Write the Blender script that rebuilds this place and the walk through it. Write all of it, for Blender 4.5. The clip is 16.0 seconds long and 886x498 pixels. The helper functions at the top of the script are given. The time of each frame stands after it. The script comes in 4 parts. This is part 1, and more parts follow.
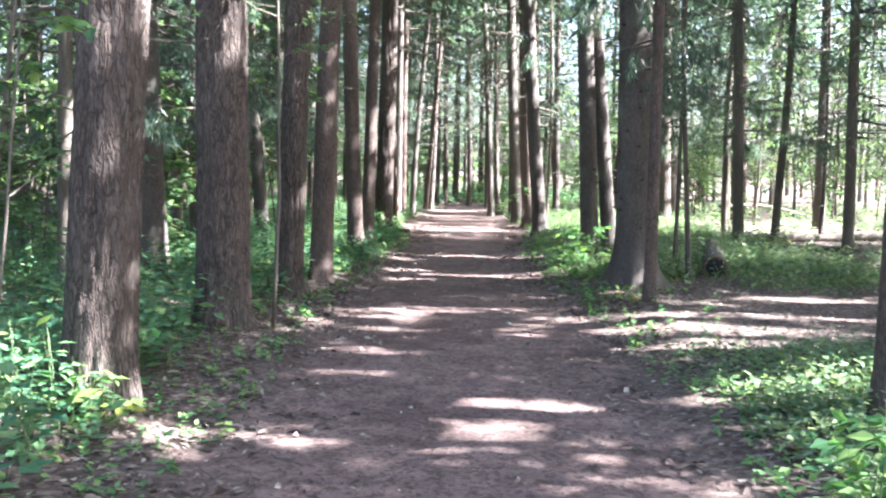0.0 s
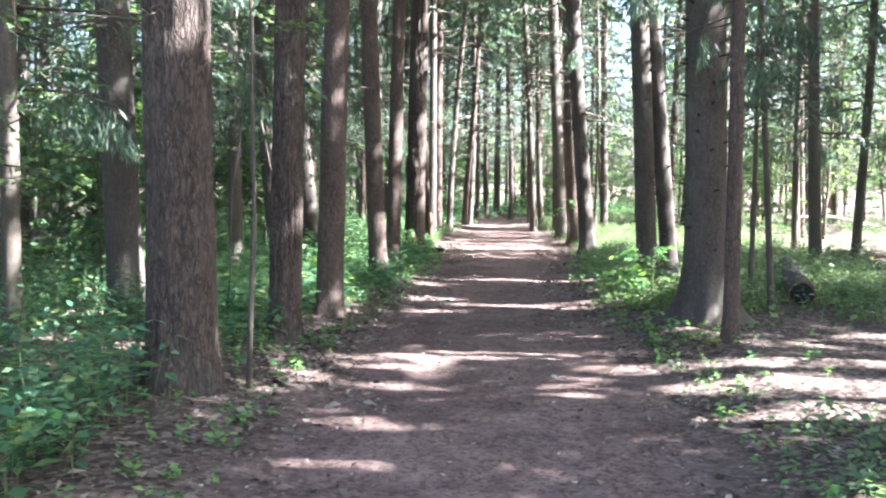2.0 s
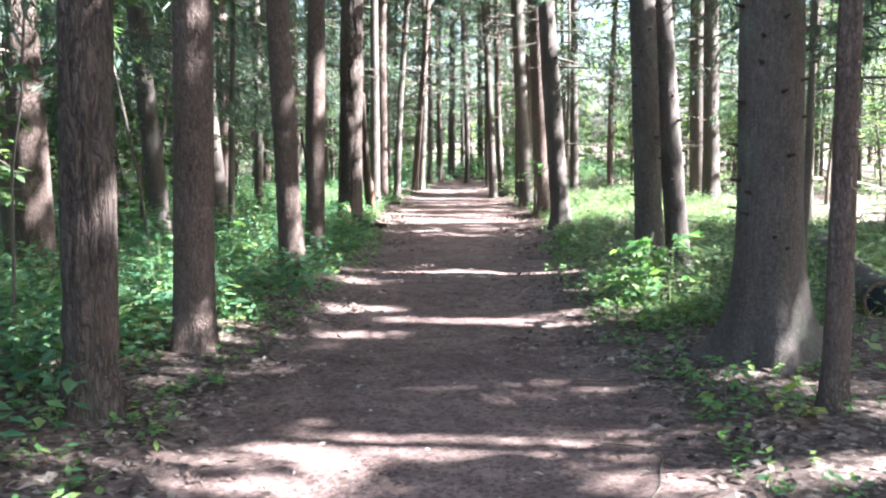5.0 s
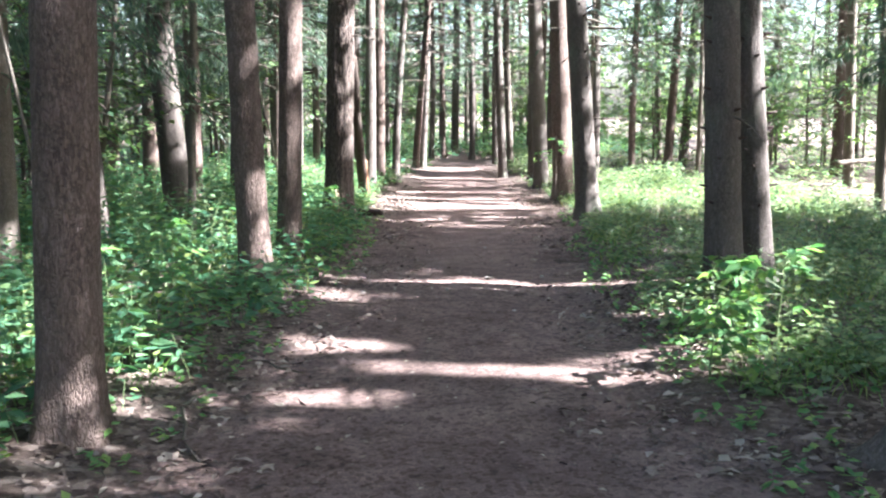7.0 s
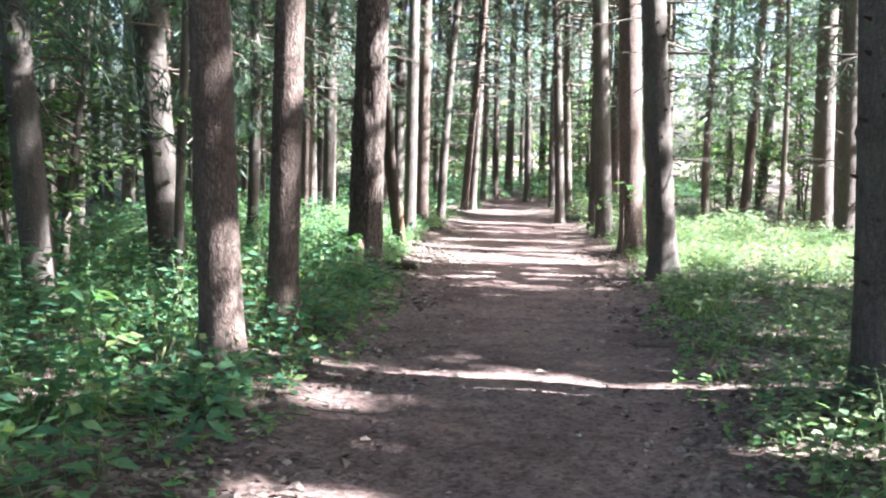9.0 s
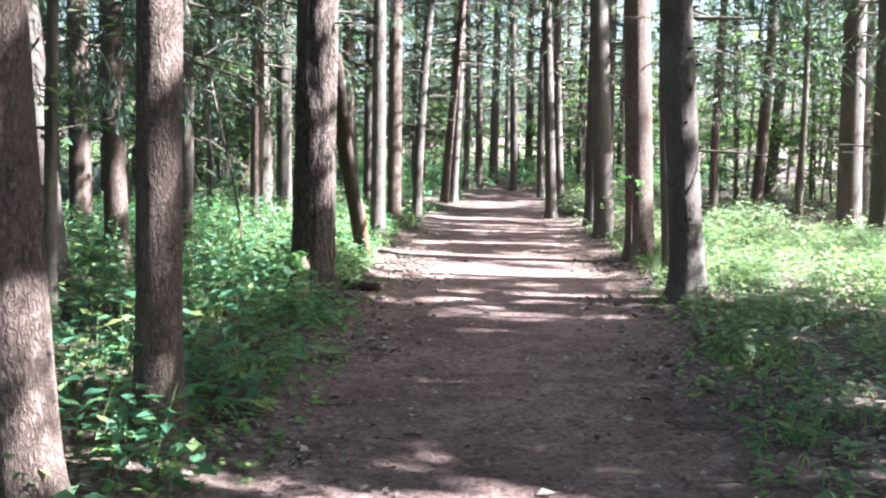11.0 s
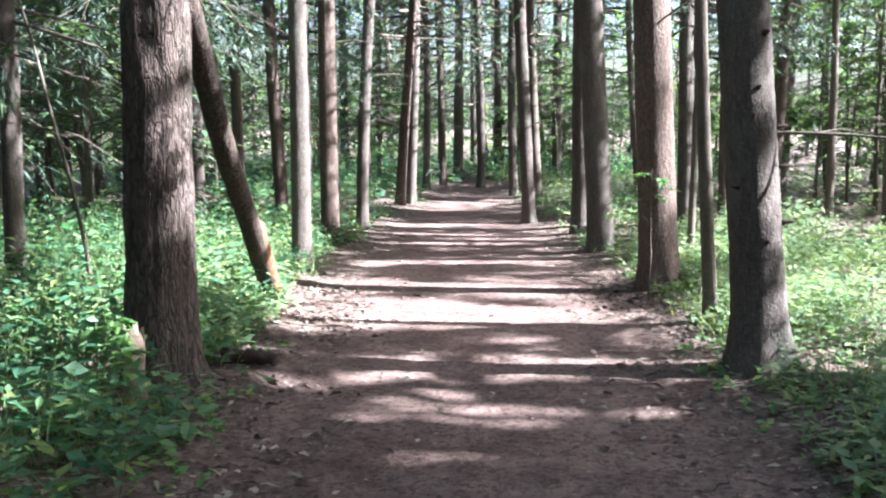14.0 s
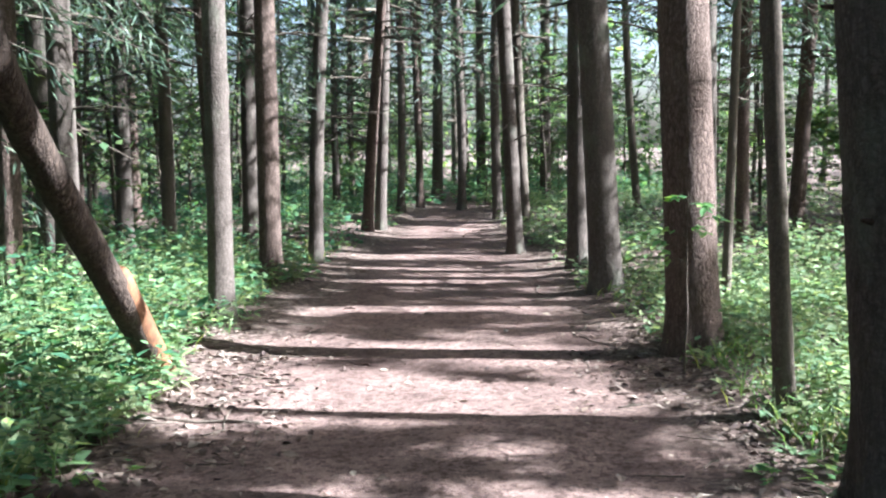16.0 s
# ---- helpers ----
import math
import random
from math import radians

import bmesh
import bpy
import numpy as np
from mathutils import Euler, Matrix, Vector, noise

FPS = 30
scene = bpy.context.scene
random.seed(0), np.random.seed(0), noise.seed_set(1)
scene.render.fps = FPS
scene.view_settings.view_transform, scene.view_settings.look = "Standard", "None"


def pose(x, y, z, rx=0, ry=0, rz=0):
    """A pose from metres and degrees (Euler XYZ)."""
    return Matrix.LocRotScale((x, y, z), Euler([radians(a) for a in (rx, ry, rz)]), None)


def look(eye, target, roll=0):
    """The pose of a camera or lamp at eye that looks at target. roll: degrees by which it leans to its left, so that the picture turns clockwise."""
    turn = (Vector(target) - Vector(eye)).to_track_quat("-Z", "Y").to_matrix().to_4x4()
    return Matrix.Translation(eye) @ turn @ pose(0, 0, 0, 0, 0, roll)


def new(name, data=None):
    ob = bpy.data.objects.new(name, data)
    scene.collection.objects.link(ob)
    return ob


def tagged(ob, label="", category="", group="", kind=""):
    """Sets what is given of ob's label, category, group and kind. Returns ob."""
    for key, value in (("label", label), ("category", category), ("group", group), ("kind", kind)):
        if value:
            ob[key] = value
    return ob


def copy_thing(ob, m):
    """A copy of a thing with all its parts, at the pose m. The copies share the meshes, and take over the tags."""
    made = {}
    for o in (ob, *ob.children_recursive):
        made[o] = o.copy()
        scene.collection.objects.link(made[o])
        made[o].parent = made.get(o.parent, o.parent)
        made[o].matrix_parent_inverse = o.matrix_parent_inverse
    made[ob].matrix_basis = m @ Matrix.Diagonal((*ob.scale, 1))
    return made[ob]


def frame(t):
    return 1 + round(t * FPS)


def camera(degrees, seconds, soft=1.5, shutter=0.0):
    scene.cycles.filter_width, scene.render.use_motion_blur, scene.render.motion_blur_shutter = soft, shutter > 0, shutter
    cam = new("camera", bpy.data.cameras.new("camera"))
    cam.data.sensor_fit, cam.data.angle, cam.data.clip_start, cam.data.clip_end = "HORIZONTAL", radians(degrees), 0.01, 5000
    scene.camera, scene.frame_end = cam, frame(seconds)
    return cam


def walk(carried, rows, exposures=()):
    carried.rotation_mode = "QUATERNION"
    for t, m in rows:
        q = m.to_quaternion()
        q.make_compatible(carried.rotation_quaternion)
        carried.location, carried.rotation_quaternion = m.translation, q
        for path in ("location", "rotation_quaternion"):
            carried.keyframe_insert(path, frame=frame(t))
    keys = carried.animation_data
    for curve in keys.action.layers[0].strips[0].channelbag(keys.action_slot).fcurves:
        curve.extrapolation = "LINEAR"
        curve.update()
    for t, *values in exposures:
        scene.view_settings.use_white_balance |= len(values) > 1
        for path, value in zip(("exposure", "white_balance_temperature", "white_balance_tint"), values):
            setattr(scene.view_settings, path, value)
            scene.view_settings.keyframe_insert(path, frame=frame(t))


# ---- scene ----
cam = camera(47.9, 16.0, soft=2.2)

# ---- the walk: seconds, x, y, z, yaw, pitch, roll ----
PATH_ROWS = [
    (0, -0.039, -0.000, 1.503, 1.15, -4.61, -1.06),
    (0.5, -0.003, 0.528, 1.485, 1.82, -3.39, -0.90),
    (1, 0.005, 1.022, 1.497, 2.70, -3.07, -0.74),
    (1.5, 0.025, 1.606, 1.485, 2.81, -3.51, 0.35),
    (2, 0.062, 2.179, 1.487, 3.64, -3.88, -0.35),
    (2.5, 0.079, 2.828, 1.475, 2.18, -5.76, -0.23),
    (3, 0.100, 3.502, 1.482, -0.79, -7.39, 1.22),
    (3.5, 0.057, 4.094, 1.487, -1.92, -7.82, 1.71),
    (4, 0.068, 4.730, 1.500, -0.28, -6.29, 1.11),
    (4.5, 0.051, 5.300, 1.521, 2.04, -5.65, 0.17),
    (5, 0.065, 5.973, 1.512, 1.10, -6.21, 0.14),
    (5.2, 0.074, 6.256, 1.529, 1.16, -6.74, 0.14),
    (7.3, -0.104, 9.045, 1.496, 1.16, -7.84, -0.31),
    (7.5, -0.120, 9.335, 1.502, 2.11, -7.91, 0.54),
    (8, -0.113, 9.913, 1.484, 3.82, -7.07, 0.13),
    (8.2, -0.092, 10.124, 1.504, 3.41, -7.18, 0.30),
    (8.5, -0.043, 10.480, 1.505, 3.67, -6.28, 0.12),
    (9, -0.017, 11.042, 1.482, 4.37, -5.60, -1.30),
    (9.2, -0.004, 11.299, 1.493, 3.69, -6.01, -1.06),
    (11.3, -0.046, 13.934, 1.572, 3.38, -6.84, -0.72),
    (11.5, -0.043, 14.187, 1.546, 2.67, -7.09, -1.08),
    (12, -0.041, 14.804, 1.545, 3.50, -6.68, -0.30),
    (12.5, -0.049, 15.395, 1.529, 2.76, -5.93, -0.43),
    (13, -0.048, 16.010, 1.519, 1.57, -6.80, 0.24),
    (13.5, -0.047, 16.627, 1.502, 1.35, -7.63, 0.17),
    (14, -0.017, 17.214, 1.496, 1.57, -6.98, 0.40),
    (14.5, -0.026, 17.872, 1.495, 3.49, -5.95, -0.18),
    (15, 0.022, 18.443, 1.459, 0.89, -7.86, 0.42),
    (15.3, 0.056, 18.807, 1.500, 2.64, -8.62, 0.11),
    (15.5, 0.065, 19.045, 1.446, 2.95, -7.92, 0.43),
    (16, 0.114, 19.689, 1.402, 0.73, -5.83, 0.59),
]
walk(cam, [(t, pose(x, y, z, 90 + pitch, roll, yaw)) for t, x, y, z, yaw, pitch, roll in PATH_ROWS],
     [(0, 4.15, 5700, 12.5), (2, 4.2, 5750, 12.5), (5, 4.1, 5750, 12), (9, 4.0, 5700, 11.5), (11, 3.8, 5650, 12), (14, 3.55, 5600, 11.5), (15, 3.35, 5600, 10.5), (16, 3.05, 5600, 9)])

# ---- daylight: a clear late-summer day, the sun to the right of the path ----
SUN_AZ, SUN_EL = radians(97), radians(40)
TO_SUN = Vector((math.cos(SUN_EL) * math.sin(SUN_AZ), math.cos(SUN_EL) * math.cos(SUN_AZ), math.sin(SUN_EL)))
world = bpy.data.worlds.new("world")
scene.world = world
world.use_nodes = True
sky = world.node_tree.nodes.new("ShaderNodeTexSky")
sky.sky_type, sky.sun_disc, sky.sun_elevation, sky.sun_rotation = "NISHITA", False, SUN_EL, SUN_AZ
sky.dust_density = 4.0
world.node_tree.links.new(sky.outputs[0], world.node_tree.nodes["Background"].inputs[0])
world.node_tree.nodes["Background"].inputs[1].default_value = 0.056
sun = new("sun", bpy.data.lights.new("sun", "SUN"))
sun.data.energy, sun.data.angle, sun.data.color = 5.0, radians(0.6), (1.0, 0.97, 0.92)
sun.matrix_basis = look(tuple(TO_SUN * 60), (0, 0, 0))

rng = np.random.default_rng(7)


# ---- number helpers ----
def lattice(i, j, k, seed):
    h = np.sin(i * 127.1 + j * 311.7 + k * 74.7 + seed * 53.3) * 43758.5453
    return h - np.floor(h)


def vnoise(x, y, z=0.0, seed=0):
    """Smooth value noise, 0 to 1."""
    x, y, z = np.broadcast_arrays(np.asarray(x, float), np.asarray(y, float), np.asarray(z, float))
    i, j, k = np.floor(x), np.floor(y), np.floor(z)
    u, v, w = x - i, y - j, z - k
    u, v, w = u * u * (3 - 2 * u), v * v * (3 - 2 * v), w * w * (3 - 2 * w)
    total = 0.0
    for a in (0, 1):
        for b in (0, 1):
            for c in (0, 1):
                total = total + lattice(i + a, j + b, k + c, seed) * (u if a else 1 - u) * (v if b else 1 - v) * (w if c else 1 - w)
    return total


def fbm(x, y, z=0.0, seed=0, octaves=3):
    total, amp, norm = 0.0, 1.0, 0.0
    for o in range(octaves):
        total = total + amp * vnoise(np.asarray(x) * 2 ** o, np.asarray(y) * 2 ** o, np.asarray(z) * 2 ** o, seed + o)
        norm += amp
        amp *= 0.5
    return total / norm


def smooth(a, b, x):
    t = np.clip((np.asarray(x, float) - a) / (b - a), 0, 1)
    return t * t * (3 - 2 * t)


def unit(v):
    return v / np.maximum(np.linalg.norm(v, axis=-1, keepdims=True), 1e-9)


def path_mid(y):
    return -0.02 - 0.004 * np.clip(np.asarray(y, float) - 20, 0, 30) + 0.08 * np.sin(np.asarray(y) * 0.35)


def path_half(y):
    return 1.42 - 0.30 * smooth(10, 18, y) + 0.22 * smooth(19, 24, y) - 0.62 * smooth(26, 41, y) - 1.1 * smooth(42, 46, y)


def height(x, y):
    """The forest floor: a trodden path a little lower than the banks beside it."""
    x, y = np.asarray(x, float), np.asarray(y, float)
    off = np.abs(x - path_mid(y)) - path_half(y)
    bank = 0.075 * smooth(-0.35, 0.9, off)
    rough = (fbm(x * 0.5, y * 0.5, 0, 3) - 0.5) * (0.05 + 0.14 * smooth(1.0, 5.0, off))
    fine = (fbm(x * 3, y * 3, 0, 11) - 0.5) * 0.03
    return bank + rough * smooth(-0.6, 1.0, off) + fine - 0.055


# ---- mesh helpers ----
def arr_mesh(name, verts, faces, soft_shade=False):
    me = bpy.data.meshes.new(name)
    verts, faces = np.asarray(verts, np.float32), np.asarray(faces, np.int32)
    me.vertices.add(len(verts))
    me.vertices.foreach_set("co", verts.ravel())
    me.loops.add(faces.size)
    me.loops.foreach_set("vertex_index", faces.ravel())
    me.polygons.add(len(faces))
    me.polygons.foreach_set("loop_start", np.arange(0, faces.size, faces.shape[1], dtype=np.int32))
    me.polygons.foreach_set("use_smooth", np.full(len(faces), soft_shade))
    me.update(calc_edges=True)
    return me


def part(name, me, material, parent, label=""):
    """Links a mesh as one part under a thing or under a part."""
    ob = new(name, me)
    if material and not me.materials:
        me.materials.append(material)
    ob.parent = parent
    return tagged(ob, label)


def merge(pieces):
    vs, fs, n = [], [], 0
    for v, f in pieces:
        vs.append(v)
        fs.append(np.asarray(f) + n)
        n += len(v)
    return np.concatenate(vs), np.concatenate(fs)


def tube(points, radii, sides=6, closed=True):
    """A tapered tube along points, as quads, closed at both ends by collapsing rings."""
    p, r = np.asarray(points, float), np.asarray(radii, float)
    if closed:
        p = np.concatenate([p[:1], p, p[-1:]])
        r = np.concatenate([[1e-4], r, [1e-4]])
    d = unit(np.gradient(p, axis=0) + 1e-9)
    if closed:
        d[0], d[-1] = d[1], d[-2]
    ref = np.where(np.abs(d[:, 2:3]) > 0.9, [[1.0, 0, 0]], [[0, 0, 1.0]])
    a = unit(np.cross(d, ref))
    b = np.cross(d, a)
    th = np.arange(sides) * 2 * math.pi / sides
    v = p[:, None] + r[:, None, None] * (np.cos(th)[None, :, None] * a[:, None] + np.sin(th)[None, :, None] * b[:, None])
    n = len(p)
    i, j = np.meshgrid(np.arange(n - 1), np.arange(sides), indexing="ij")
    k = (j + 1) % sides
    f = np.stack([i * sides + j, i * sides + k, (i + 1) * sides + k, (i + 1) * sides + j], -1).reshape(-1, 4)
    return v.reshape(-1, 3), f


def leaves(pos, way, up, length, width, curl=0.12, rich=True):
    """Folded leaf blades: five points and four triangles each, or a bent diamond of two."""
    way = unit(way)
    side = unit(np.cross(way, up))
    nrm = np.cross(side, way)
    L, W = length[:, None], width[:, None]
    base = pos
    left = pos + way * L * 0.42 + side * W * 0.5
    right = pos + way * L * 0.42 - side * W * 0.5
    tip = pos + way * L - nrm * L * curl
    n = len(pos)
    o = np.arange(n)[:, None]
    if not rich:
        v = np.stack([base, left, tip, right], 1).reshape(-1, 3)
        return v, np.concatenate([o * 4 + [[0, 1, 3]], o * 4 + [[1, 2, 3]]])
    mid = pos + way * L * 0.48 - nrm * W * 0.14
    v = np.stack([base, left, tip, right, mid], 1).reshape(-1, 3)
    return v, np.concatenate([o * 5 + [[0, 1, 4]], o * 5 + [[1, 2, 4]], o * 5 + [[2, 3, 4]], o * 5 + [[3, 0, 4]]])


# ---- materials ----
def material(name):
    m = bpy.data.materials.new(name)
    m.use_nodes = True
    nt = m.node_tree
    return m, nt, nt.nodes["Principled BSDF"]


def node(nt, kind, **values):
    n = nt.nodes.new(kind)
    for key, value in values.items():
        n.inputs[key.replace("_", " ")].default_value = value
    return n


def ramp(nt, source, stops):
    n = nt.nodes.new("ShaderNodeValToRGB")
    el = n.color_ramp.elements
    while len(el) < len(stops):
        el.new(0.5)
    for e, (at, col) in zip(el, stops):
        e.position, e.color = at, (*col, 1)
    nt.links.new(source, n.inputs[0])
    return n.outputs[0]


def mixed(nt, fac, a, b, how="MIX"):
    n = nt.nodes.new("ShaderNodeMix")
    n.data_type, n.blend_type = "RGBA", how
    for slot, value in ((0, fac), (6, a), (7, b)):
        if isinstance(value, (int, float)):
            n.inputs[slot].default_value = value
        elif isinstance(value, tuple):
            n.inputs[slot].default_value = (*value, 1)
        else:
            nt.links.new(value, n.inputs[slot])
    return n.outputs[2]


def arith(nt, op, a, b=0.0):
    n = nt.nodes.new("ShaderNodeMath")
    n.operation = op
    for slot, value in ((0, a), (1, b)):
        if isinstance(value, (int, float)):
            n.inputs[slot].default_value = value
        else:
            nt.links.new(value, n.inputs[slot])
    return n.outputs[0]


def coords(nt, scale=(1, 1, 1)):
    c, m = nt.nodes.new("ShaderNodeTexCoord"), nt.nodes.new("ShaderNodeMapping")
    m.inputs["Scale"].default_value = scale
    nt.links.new(c.outputs["Object"], m.inputs[0])
    return m.outputs[0]


def noise_tex(nt, vec, scale, detail=4.0, rough=0.55):
    n = node(nt, "ShaderNodeTexNoise", Scale=scale, Detail=detail, Roughness=rough)
    nt.links.new(vec, n.inputs["Vector"])
    return n.outputs["Fac"]


def bumped(nt, bsdf, source, strength, distance):
    n = node(nt, "ShaderNodeBump", Strength=strength, Distance=distance)
    nt.links.new(source, n.inputs["Height"])
    nt.links.new(n.outputs[0], bsdf.inputs["Normal"])


def bark(name, dark, mid, pale, plate=(30, 30, 3.6), depth=0.014, moss=0.0, wobble=1.3, edged=0.4):
    m, nt, b = material(name)
    vec = coords(nt, plate)
    wob = nt.nodes.new("ShaderNodeVectorMath")
    nz = node(nt, "ShaderNodeTexNoise", Scale=0.8, Detail=3.0)
    nt.links.new(vec, nz.inputs["Vector"])
    wob.operation = "MULTIPLY_ADD"
    nt.links.new(nz.outputs["Color"], wob.inputs[0])
    wob.inputs[1].default_value = (wobble, wobble, wobble)
    nt.links.new(vec, wob.inputs[2])
    cell = node(nt, "ShaderNodeTexVoronoi", Scale=1.0)
    cell.feature = "DISTANCE_TO_EDGE"
    nt.links.new(wob.outputs[0], cell.inputs["Vector"])
    plates_edge = ramp(nt, cell.outputs["Distance"], [(0.0, (0, 0, 0)), (0.2, (1, 1, 1))])
    fold = arith(nt, "ABSOLUTE", arith(nt, "SUBTRACT", noise_tex(nt, coords(nt, (plate[0] * 0.9, plate[1] * 0.9, plate[2] * 2.2)), 1.0, 4.0, 0.6), 0.5))
    furrow = ramp(nt, fold, [(0.0, (0, 0, 0)), (0.09, (1, 1, 1))])
    crack = mixed(nt, 1.0, mixed(nt, 1.0 - edged, (1.0, 1.0, 1.0), furrow), mixed(nt, edged, (1.0, 1.0, 1.0), plates_edge), "MULTIPLY")
    grain = noise_tex(nt, coords(nt, (60, 60, 12)), 1.0, 6.0, 0.7)
    broad = noise_tex(nt, coords(nt, (2.2, 2.2, 0.9)), 1.0, 4.0)
    plates = ramp(nt, grain, [(0.25, mid), (0.75, pale)])
    tint = ramp(nt, broad, [(0.3, (0.72, 0.66, 0.62)), (0.7, (1.1, 1.06, 1.02))])
    deep = ramp(nt, noise_tex(nt, coords(nt, (7, 7, 2.5)), 1.0, 3.0), [(0.32, (0.55, 0.55, 0.55)), (0.6, (1, 1, 1))])
    col = mixed(nt, deep, plates, mixed(nt, crack, dark, plates))
    col = mixed(nt, 0.8, col, tint, "MULTIPLY")
    if moss:
        patch = ramp(nt, noise_tex(nt, coords(nt, (3, 3, 1.4)), 1.0, 5.0), [(0.55, (0, 0, 0)), (0.72, (moss, moss, moss))])
        col = mixed(nt, patch, col, (0.17, 0.19, 0.14))
    nt.links.new(col, b.inputs["Base Color"])
    b.inputs["Roughness"].default_value = 0.9
    b.inputs["Specular IOR Level"].default_value = 0.2
    bumped(nt, b, arith(nt, "ADD", crack, arith(nt, "MULTIPLY", grain, 0.6)), 0.9, depth)
    return m


PINE_BARK = bark("furrowed pine bark", (0.018, 0.014, 0.012), (0.075, 0.056, 0.048), (0.19, 0.152, 0.134), (26, 26, 6.5), 0.020, 0.2, 2.6, 0.7)
SPRUCE_BARK = bark("scaly spruce bark", (0.044, 0.036, 0.031), (0.072, 0.060, 0.053), (0.175, 0.153, 0.139), (26, 26, 13), 0.006, 0.5, 3.4, 0.5)
LARCH_BARK = bark("reddish larch bark", (0.030, 0.020, 0.017), (0.088, 0.062, 0.053), (0.225, 0.175, 0.152), (36, 36, 9), 0.012, 0.0, 1.9)
TWIG_BARK = bark("thin dark bark", (0.05, 0.042, 0.035), (0.10, 0.085, 0.07), (0.19, 0.165, 0.14), (60, 60, 20), 0.002, 0.3)
FALLEN_BARK = bark("peeling brown bark", (0.018, 0.014, 0.012), (0.042, 0.032, 0.027), (0.12, 0.09, 0.073), (24, 24, 5), 0.012)
DEAD_WOOD = bark("weathered dead wood", (0.05, 0.03, 0.022), (0.17, 0.10, 0.065), (0.36, 0.24, 0.16), (40, 40, 6), 0.006)


def foliage(name, stops, through_colour, share=0.35, rough=0.5):
    m, nt, b = material(name)
    geo = nt.nodes.new("ShaderNodeNewGeometry")
    col = ramp(nt, geo.outputs["Random Per Island"], stops)
    vein = noise_tex(nt, coords(nt), 22.0, 3.0)
    col = mixed(nt, 0.5, col, ramp(nt, vein, [(0.3, (0.7, 0.72, 0.7)), (0.7, (1.15, 1.12, 1.05))]), "MULTIPLY")
    nt.links.new(col, b.inputs["Base Color"])
    b.inputs["Roughness"].default_value = rough
    b.inputs["Specular IOR Level"].default_value = 0.35
    glow = nt.nodes.new("ShaderNodeBsdfTranslucent")
    nt.links.new(mixed(nt, 1.0, col, through_colour, "MULTIPLY"), glow.inputs["Color"])
    mix = nt.nodes.new("ShaderNodeMixShader")
    mix.inputs[0].default_value = share
    nt.links.new(b.outputs[0], mix.inputs[1])
    nt.links.new(glow.outputs[0], mix.inputs[2])
    nt.links.new(mix.outputs[0], nt.nodes["Material Output"].inputs["Surface"])
    return m


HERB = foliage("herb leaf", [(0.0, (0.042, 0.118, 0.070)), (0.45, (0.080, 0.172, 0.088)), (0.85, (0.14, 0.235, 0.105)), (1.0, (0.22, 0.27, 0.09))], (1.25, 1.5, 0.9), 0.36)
BUSH_LEAF = foliage("broad leaf", [(0.0, (0.07, 0.17, 0.075)), (0.6, (0.13, 0.25, 0.085)), (1.0, (0.25, 0.33, 0.10))], (1.3, 1.5, 0.85), 0.4)
TREE_LEAF = foliage("young tree leaf", [(0.0, (0.062, 0.120, 0.066)), (0.6, (0.110, 0.180, 0.082)), (1.0, (0.20, 0.25, 0.10))], (1.5, 1.6, 0.9), 0.48)
NEEDLE = foliage("conifer needles", [(0.0, (0.050, 0.082, 0.066)), (0.6, (0.080, 0.120, 0.088)), (1.0, (0.135, 0.172, 0.108))], (1.4, 1.55, 1.05), 0.36, 0.5)
# paler copy of HERB: sunlight on the weeds is put into its colour
SUN_HERB = foliage("sunlit herb leaf", [(0.0, (0.085, 0.155, 0.085)), (0.5, (0.15, 0.22, 0.115)), (1.0, (0.29, 0.33, 0.17))], (1.4, 1.5, 0.9), 0.4)
GRASS = foliage("grass blade", [(0.0, (0.08, 0.16, 0.06)), (0.7, (0.15, 0.25, 0.08)), (1.0, (0.34, 0.33, 0.14))], (1.6, 1.6, 0.8), 0.38)
YELLOW_LEAF = foliage("yellowing leaf", [(0.0, (0.16, 0.26, 0.06)), (0.6, (0.27, 0.34, 0.08)), (1.0, (0.42, 0.42, 0.11))], (1.3, 1.2, 0.6), 0.4)
LITTER = foliage("dead fallen leaf", [(0.0, (0.05, 0.032, 0.026)), (0.5, (0.125, 0.085, 0.068)), (0.8, (0.24, 0.185, 0.145)), (1.0, (0.46, 0.40, 0.33))], (1.0, 0.9, 0.8), 0.1, 0.7)

EDGE_LITTER = foliage("curled dead leaf and bark", [(0.0, (0.035, 0.022, 0.02)), (0.4, (0.10, 0.066, 0.055)), (0.75, (0.19, 0.145, 0.122)), (1.0, (0.33, 0.28, 0.24))], (1.0, 0.9, 0.8), 0.1, 0.65)


